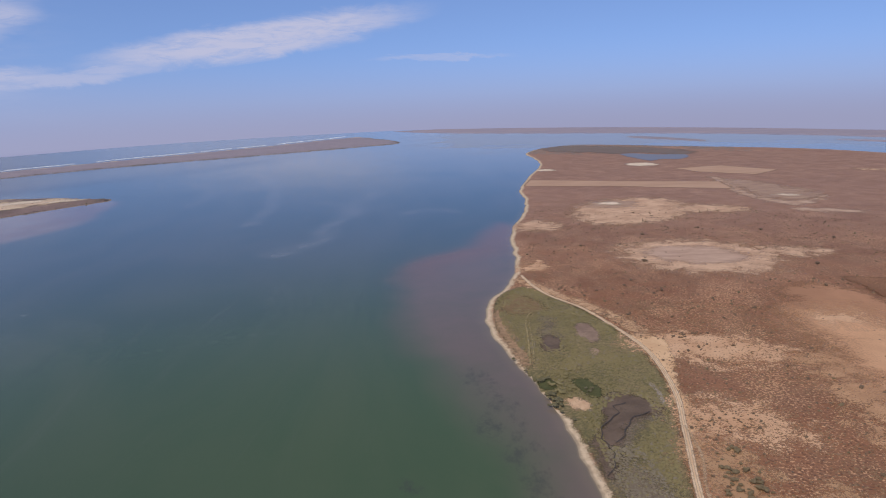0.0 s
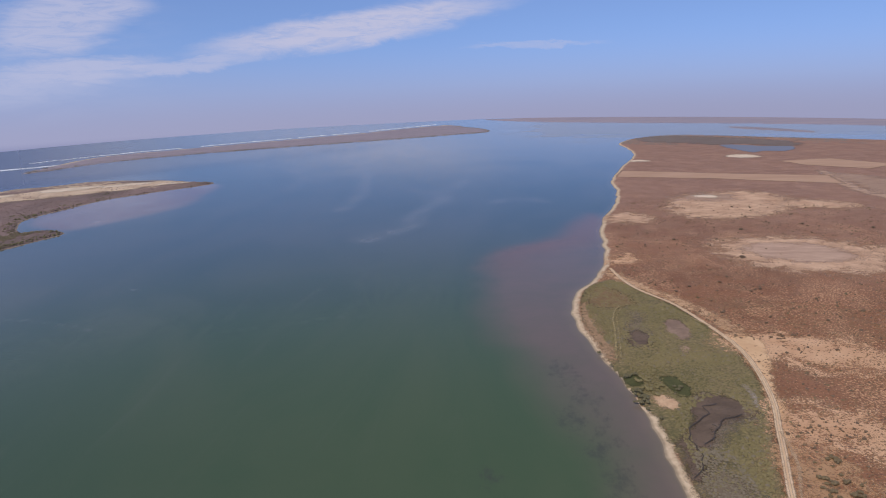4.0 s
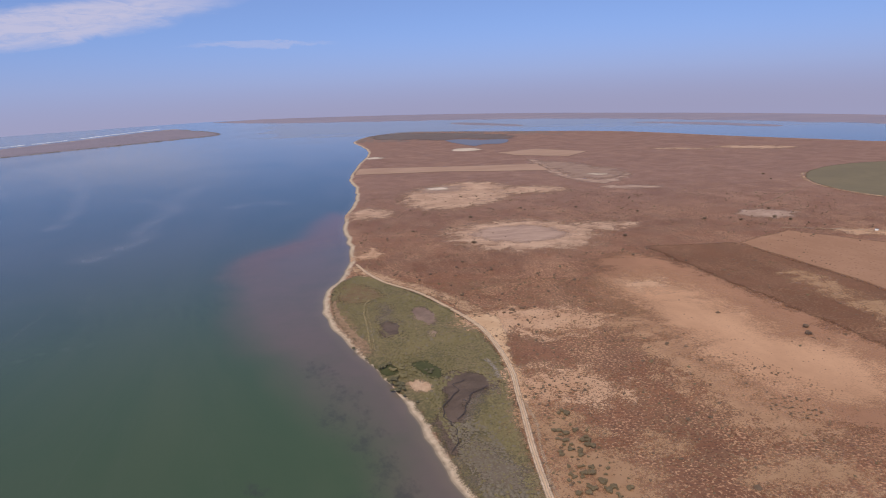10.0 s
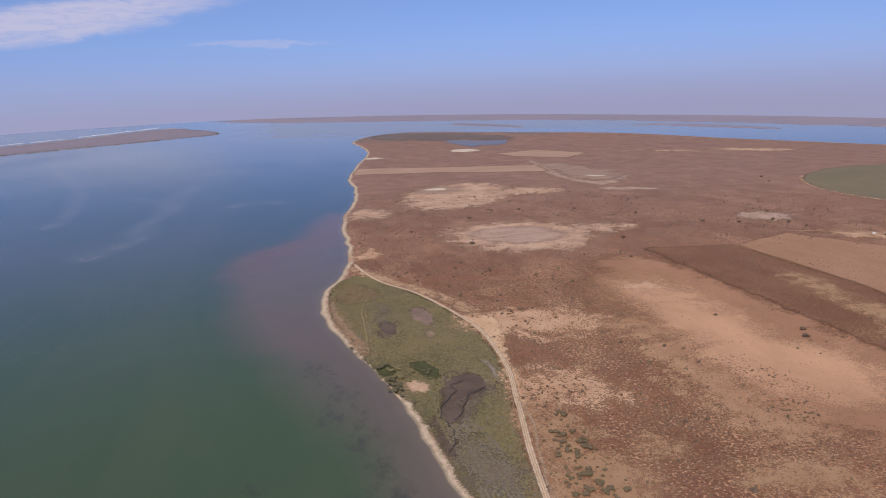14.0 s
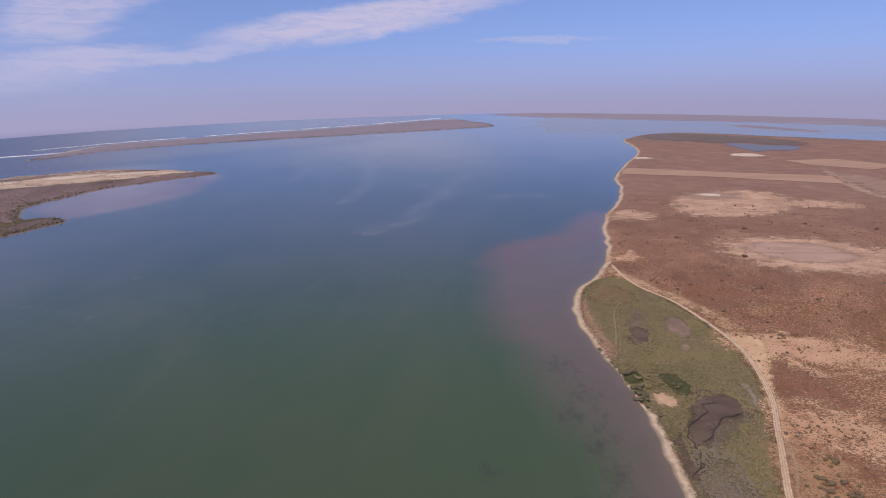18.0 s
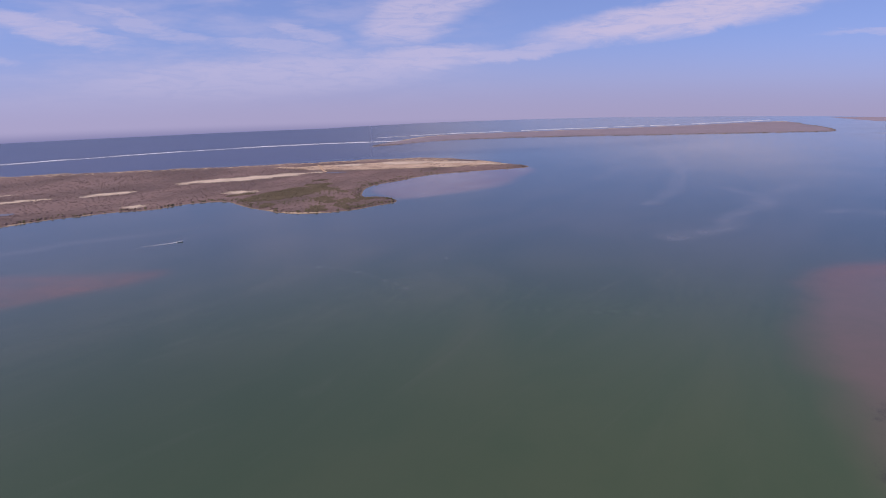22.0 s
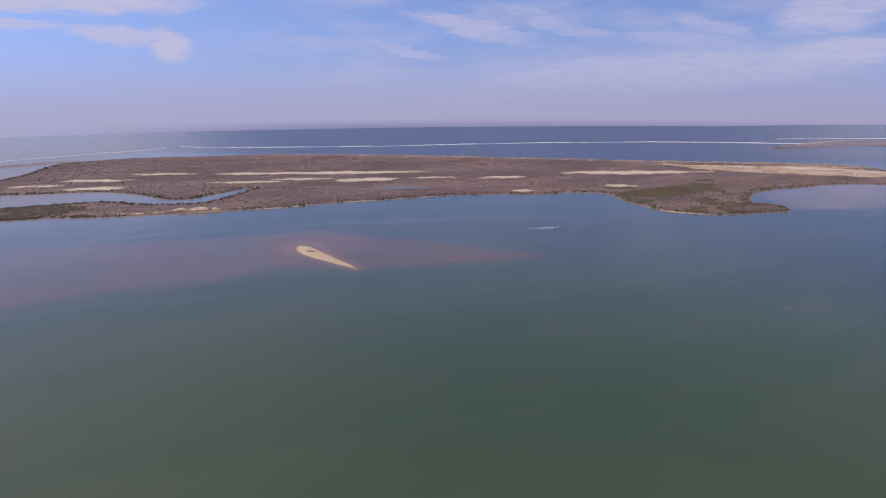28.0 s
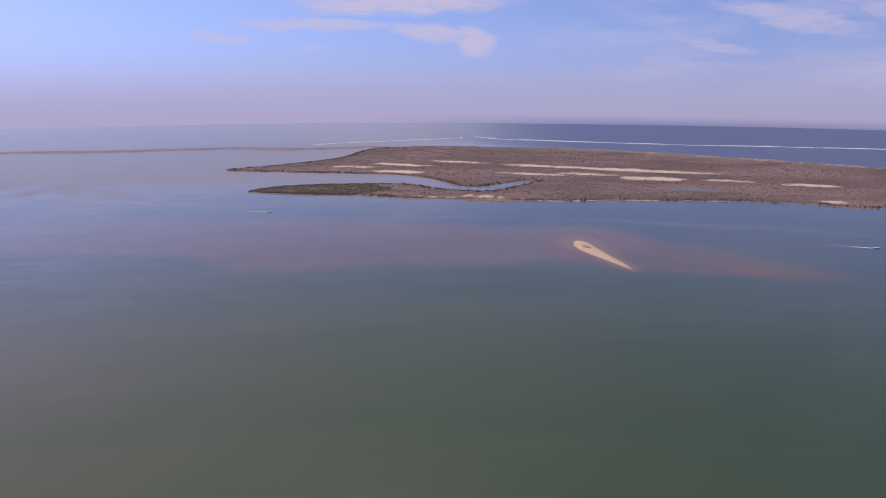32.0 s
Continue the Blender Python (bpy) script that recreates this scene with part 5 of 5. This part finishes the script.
        pts.append(line + step * rng.uniform(0, 1, len(line))[:, None] - nrm * rng.uniform(1.0, 6.0, len(line))[:, None])
    p = np.concatenate(pts)
    x, y = p.T
    k = inside(x, y, line, 0.4) & ((x * 0.74 - y * 0.67) > -930) & ~inside(x, y, oval(-700, 75, 24, 62, 10)) & (fbm(x / 30, y / 30) > -0.13) & ~inside(x, y, oval(-600, 905, 150, 40, 38))
    x, y = x[k], y[k]
    k = (rng.uniform(0, 1, len(x)) < np.where((x > -712) & (y > 70) & (y < 410), 0.12, 0.6))
    x, y = x[k], y[k]
    s = rng.uniform(0.6, 1.3, len(x))
    clump_mesh("mangrove_fringe", x, y, np.full(len(x), 0.1), s, s * rng.uniform(0.7, 1.1, len(x)), [M_FRINGE], None, "dark mangrove fringe standing along the island's shore", "mangrove", 6, 5)
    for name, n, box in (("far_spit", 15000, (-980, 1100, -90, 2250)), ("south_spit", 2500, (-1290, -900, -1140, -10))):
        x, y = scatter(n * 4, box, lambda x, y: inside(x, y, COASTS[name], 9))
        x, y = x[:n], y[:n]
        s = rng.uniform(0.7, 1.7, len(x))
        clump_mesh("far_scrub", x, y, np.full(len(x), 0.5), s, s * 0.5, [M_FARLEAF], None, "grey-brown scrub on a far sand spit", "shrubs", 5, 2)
    a = COASTS["far_spit"]
    a = a[(a[:, 0] + 580) * -0.81 + (a[:, 1] - 1640) * 0.58 < 0]
    a = np.repeat(a, 14, 0) + rng.uniform(-14, 14, (len(a) * 14, 2))
    a = a[inside(a[:, 0], a[:, 1], COASTS["far_spit"], 1)]
    s = rng.uniform(1.0, 2.2, len(a))
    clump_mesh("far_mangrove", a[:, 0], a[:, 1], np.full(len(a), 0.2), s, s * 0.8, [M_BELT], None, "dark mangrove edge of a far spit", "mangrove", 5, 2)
    # dark mangrove belt at the far end of the plain
    x, y = scatter(9000, (160, 1180, 560, 1540), lambda x, y: inside(x, y, COASTS["mainland"], 4) & ~inside(x, y, rounded([(327, 1274), (357, 1281), (390, 1243), (433, 1224), (421, 1173), (395, 1146), (369, 1157), (346, 1136), (334, 1189)], 8), -4) &
                   (shore_distance(x, y, COASTS["mainland"], 160) < 95) & (y + 0.62 * x > 1460) & (fbm(x / 60, y / 25) > -0.12))
    s = rng.uniform(0.8, 1.8, len(x))
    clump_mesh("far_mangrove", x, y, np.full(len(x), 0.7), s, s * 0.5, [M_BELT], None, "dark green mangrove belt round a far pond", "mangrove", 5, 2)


build_plants()


def shrub(label, leaf, size, tall, seed, spread=7):
    """One shrub: several ragged lobes of leaves on crooked stems."""
    r = np.random.default_rng(seed)
    root = new("shrub")
    tagged(root, label, "shrub")
    bm = bmesh.new()
    for i in range(spread):
        a, q = r.uniform(0, 6.28), r.uniform(0.0, 0.62)
        c = Vector((math.cos(a) * q * size, math.sin(a) * q * size, tall * r.uniform(0.42, 0.72)))
        rad = size * r.uniform(0.28, 0.45)
        g = bmesh.ops.create_icosphere(bm, subdivisions=2, radius=rad)
        for v in g["verts"]:
            v.co = Vector((v.co.x, v.co.y, v.co.z * 0.8 * tall / size)) * (1 + 0.42 * noise.noise(v.co * (2.2 / rad) + Vector((i * 7.1, seed, 0)))) + c
    for i in range(70):
        a, q, h = r.uniform(0, 6.28), r.uniform(0.3, 1.0), r.uniform(0.15, 1.0)
        c = Vector((math.cos(a) * q * size, math.sin(a) * q * size, h * tall * (1.05 - 0.5 * q)))
        tri = [bm.verts.new(c + Vector(r.uniform(-0.13, 0.13, 3)) * size) for _ in range(3)]
        bm.faces.new(tri)
    part("foliage", bm, leaf, root)
    for i in range(4):
        bm = bmesh.new()
        a = r.uniform(0, 6.28)
        bmesh.ops.create_cone(bm, segments=5, radius1=0.06 * size, radius2=0.03 * size, depth=tall * 0.7,
                              matrix=Matrix.Translation((math.cos(a) * size * 0.15, math.sin(a) * size * 0.15, tall * 0.28)) @ pose(0, 0, 0, math.degrees(math.sin(a)) * -0.4, math.degrees(math.cos(a)) * 0.4, 0))
        part("stem", bm, M_WOOD, root)
    return root


def stand(protos, group, places, lo, hi):
    for i, (x, y) in enumerate(places):
        p = protos[i % len(protos)]
        s = rng.uniform(lo, hi)
        o = copy_thing(p, pose(x, y, LAND_Z, 0, 0, rng.uniform(0, 360)))
        o.scale = (s, s, s * rng.uniform(0.85, 1.1))
        o["group"] = group


def build_shrubs():
    brown = [shrub("dry dark brown shrub on sandy ground", M_SHRUB, 1.0, 0.95, s, 6) for s in (1, 2, 3)]
    olive = [shrub("rounded grey-olive shrub on sandy ground", M_OLIVE, 1.0, 1.0, s, 8) for s in (4, 5, 6)]
    green = [shrub("dense dark green mangrove bush in the marsh", M_MANGROVE, 1.0, 1.0, s, 9) for s in (7, 8, 9)]
    light = [shrub("rounded light green bush in the marsh", M_MARSHLEAF, 1.0, 0.8, s, 7) for s in (10, 11)]

    def ring(n, cx, cy, ax, ay):
        a, q = rng.uniform(0, 6.28, n), np.sqrt(rng.uniform(0, 1, n))
        return list(zip(cx + np.cos(a) * q * ax, cy + np.sin(a) * q * ay))
    stand(olive, "olive shrubs by the track", ring(34, 88, 178, 9, 20) + ring(26, 83, 165, 8, 10) + ring(20, 92, 196, 8, 16), 0.55, 1.5)
    stand(brown, "shrubs on the sand", ring(32, 99, 230, 13, 9) + ring(8, 84, 190, 5, 14), 0.35, 0.85)
    stand(brown, "shrubs on the sand", ring(22, 108, 322, 22, 6) + ring(10, 118, 305, 16, 9), 0.5, 1.1)
    stand(brown, "shrubs on the plain", ring(14, 100, 400, 45, 30) + ring(8, 120, 350, 30, 16), 0.7, 1.5)
    stand(brown, "shrubs on the bare field", ring(44, 172, 188, 9, 9) + ring(12, 180, 214, 10, 9) + ring(7, 172, 258, 8, 14) + ring(6, 222, 232, 14, 10), 0.35, 0.8)
    stand(brown, "large lone shrubs", [(231, 250), (226, 242), (225, 394), (247, 445), (400, 483), (217, 578), (107, 526), (413, 379), (140, 470), (165, 560), (300, 520), (262, 560), (330, 470),
                                       (352, 455), (380, 452), (520, 640), (505, 610), (385, 440)], 1.5, 2.4)
    stand(light, "green bushes in the marsh", ring(26, 47, 265, 6, 11) + ring(10, 52, 280, 7, 7) + ring(8, 62, 268, 5, 8), 0.7, 1.4)
    stand(green, "mangrove bushes in the marsh", ring(5, 41, 271, 3, 4) + ring(4, 57, 262, 3, 5) + ring(24, 41.5, 254, 2.5, 9), 0.6, 1.3)
    stand(green, "bushes along the beach", [(33.7, 284), (38.5, 249), (42.4, 243), (41.7, 254), (38.6, 259), (30, 298), (31, 390), (29, 384), (46, 236)], 0.7, 1.1)
    for p in brown + olive + green + light:
        for c in list(p.children):
            bpy.data.objects.remove(c)
        bpy.data.objects.remove(p)


build_shrubs()


# ---- surf and shore foam ----
def foam_line(name, line, label, wide, gap, seed, rows=1, z=0.12, chance=0.85):
    """Broken white crests along a line: lens-shaped pieces of uneven length."""
    r = np.random.default_rng(seed)
    p = strand(line, 4)
    s = np.concatenate([[0], np.cumsum(np.hypot(*np.diff(p, axis=0).T))])
    verts, faces = [], []
    for row in range(rows):
        u = 0.0
        while u < s[-1] - 2:
            ln = r.uniform(0.4, 2.2) * gap
            if r.uniform() < chance:
                m = 9
                uu = np.linspace(u, min(u + ln, s[-1]), m)
                q = np.stack([np.interp(uu, s, p[:, 0]), np.interp(uu, s, p[:, 1])], -1)
                t = np.gradient(q, axis=0) + 1e-6
                t /= np.linalg.norm(t, axis=1)[:, None]
                nn = np.stack([-t[:, 1], t[:, 0]], -1)
                w = wide * np.sin(np.linspace(0.05, 3.09, m)) * r.uniform(0.3, 1.0, m)
                o = row * wide * 3 + r.uniform(-1, 1) * wide * 0.7 + 0.7 * wide * r.uniform(-1, 1, m)
                b = len(verts)
                for i in range(m):
                    for sg, h in ((-0.5, 0.0), (0.0, 1.0), (0.5, 0.0)):
                        c = q[i] + nn[i] * (o[i] + w[i] * sg)
                        verts.append((c[0], c[1], z + h * min(0.25 * wide, 0.9) * 0.5))
                for i in range(m - 1):
                    a = b + 3 * i
                    faces += [(a, a + 3, a + 4, a + 1), (a + 1, a + 4, a + 5, a + 2)]
            u += ln * r.uniform(0.45, 1.0)
    ob = mesh_object(name, verts, faces, M_FOAM, smooth=True)
    tagged(ob, label, "foam", kind="stuff")


foam_line("surf", [(-1455, 150), (-1400, 215), (-1330, 360), (-1265, 510), (-1215, 690), (-1130, 920), (-1010, 1110), (-900, 1230), (-850, 1320)], "white line of breaking waves off the island", 3.4, 60, 1, 2)
foam_line("surf", [(-1300, -160), (-1345, -80), (-1395, 40), (-1440, 130)], "white breaking waves off the sand spit", 5, 30, 2)
foam_line("surf", [(-1000, 1290), (-935, 1440), (-830, 1580), (-680, 1760), (-480, 2000), (-300, 2270)], "white breaking waves along the far spit", 6, 45, 3)


# ---- boats ----
def motorboat(x, y, heading, label):
    """An open fishing skiff with an outboard motor."""
    root = new("motorboat")
    root.matrix_world = pose(x, y, 0.05, 0, 0, heading) @ Matrix.Diagonal((0.7, 0.7, 0.7, 1))
    tagged(root, label, "boat")
    bm = bmesh.new()
    rows = []
    for i in range(9):
        f = i / 8
        w = 0.95 * (1 - max(0, f - 0.45) ** 2 * 3.1)
        h = 0.75 + 0.45 * f * f
        xx = -3.4 + 6.8 * f
        rows.append([bm.verts.new(c) for c in ((xx, -w, h), (xx, -w * 0.8, 0.05 + 0.25 * f * f), (xx, 0, -0.25 + 0.5 * f ** 4), (xx, w * 0.8, 0.05 + 0.25 * f * f), (xx, w, h),
                                               (xx, w * 0.86, h - 0.02), (xx, 0, 0.25 + 0.3 * f * f), (xx, -w * 0.86, h - 0.02))])
    for a, b in zip(rows, rows[1:]):
        for i in range(8):
            bm.faces.new((a[i], a[(i + 1) % 8], b[(i + 1) % 8], b[i]))
    bm.faces.new(rows[0])
    bm.faces.new(rows[-1][::-1])
    part("hull", bm, M_WHITEPAINT, root, "white painted hull")
    for bx in (-1.6, 0.2, 1.5):
        bm = bmesh.new()
        bmesh.ops.create_cube(bm, size=1, matrix=Matrix.Translation((bx, 0, 0.62)) @ Matrix.Diagonal((0.35, 1.5, 0.06, 1)))
        bmesh.ops.bevel(bm, geom=bm.edges[:], offset=0.015, segments=1)
        part("bench", bm, M_BLUEPAINT, root)
    bm = bmesh.new()
    bmesh.ops.create_cube(bm, size=1, matrix=Matrix.Translation((-3.6, 0, 1.0)) @ Matrix.Diagonal((0.45, 0.4, 0.6, 1)))
    bmesh.ops.create_cube(bm, size=1, matrix=Matrix.Translation((-3.65, 0, 0.4)) @ Matrix.Diagonal((0.18, 0.14, 0.9, 1)))
    bmesh.ops.bevel(bm, geom=bm.edges[:], offset=0.05, segments=2)
    part("outboard_motor", bm, M_MOTOR, root)


def wake(x, y, heading, length, label):
    c, s = math.cos(radians(heading)), math.sin(radians(heading))
    r = np.random.default_rng(int(length))
    verts, faces = [], []
    for side, w0 in ((-1, 0.25), (1, 0.25), (0, 0.45)):
        b = len(verts)
        for i in range(25):
            f = i / 24
            for e in (-1, 1):
                lx = -2.5 - f * length
                ly = side * (0.6 + 1.6 * f) + e * w0 * (1 - f) ** 1.5 * r.uniform(0.7, 1.3)
                verts.append((x + lx * c - ly * s, y + lx * s + ly * c, 0.1))
        faces += [(b + 2 * i, b + 2 * i + 1, b + 2 * i + 3, b + 2 * i + 2) for i in range(24)]
    tagged(mesh_object("wake", verts, faces, M_FOAM), label, "foam", kind="stuff")


motorboat(-470, 345, 67, "small white motorboat crossing the lagoon")
wake(-470, 345, 67, 34, "white wake trailing behind a motorboat")
motorboat(-637, -120, 80, "small white motorboat near the mangrove point")
wake(-637, -120, 80, 26, "white wake trailing behind a motorboat")


# ---- hut beside the farm track ----
def hut(x, y, turn):
    root = new("shed")
    root.matrix_world = pose(x, y, LAND_Z, 0, 0, turn) @ Matrix.Diagonal((0.75, 0.75, 0.75, 1))
    tagged(root, "small white shed beside a large dark bush on bare ground", "shed")
    bm = bmesh.new()
    bmesh.ops.create_cube(bm, size=1, matrix=Matrix.Translation((0, 0, 1.1)) @ Matrix.Diagonal((3.0, 2.4, 2.2, 1)))
    part("wall", bm, M_WHITEPAINT, root)
    bm = bmesh.new()
    bmesh.ops.create_cube(bm, size=1, matrix=Matrix.Translation((0, 0, 2.3)) @ pose(0, 0, 0, 4) @ Matrix.Diagonal((3.4, 2.9, 0.08, 1)))
    part("roof", bm, M_ROOF, root)
    bm = bmesh.new()
    bmesh.ops.create_cube(bm, size=1, matrix=Matrix.Translation((0, -1.23, 0.95)) @ Matrix.Diagonal((0.85, 0.06, 1.9, 1)))
    part("door", bm, M_BLUEPAINT, root)


hut(410, 386, 30)
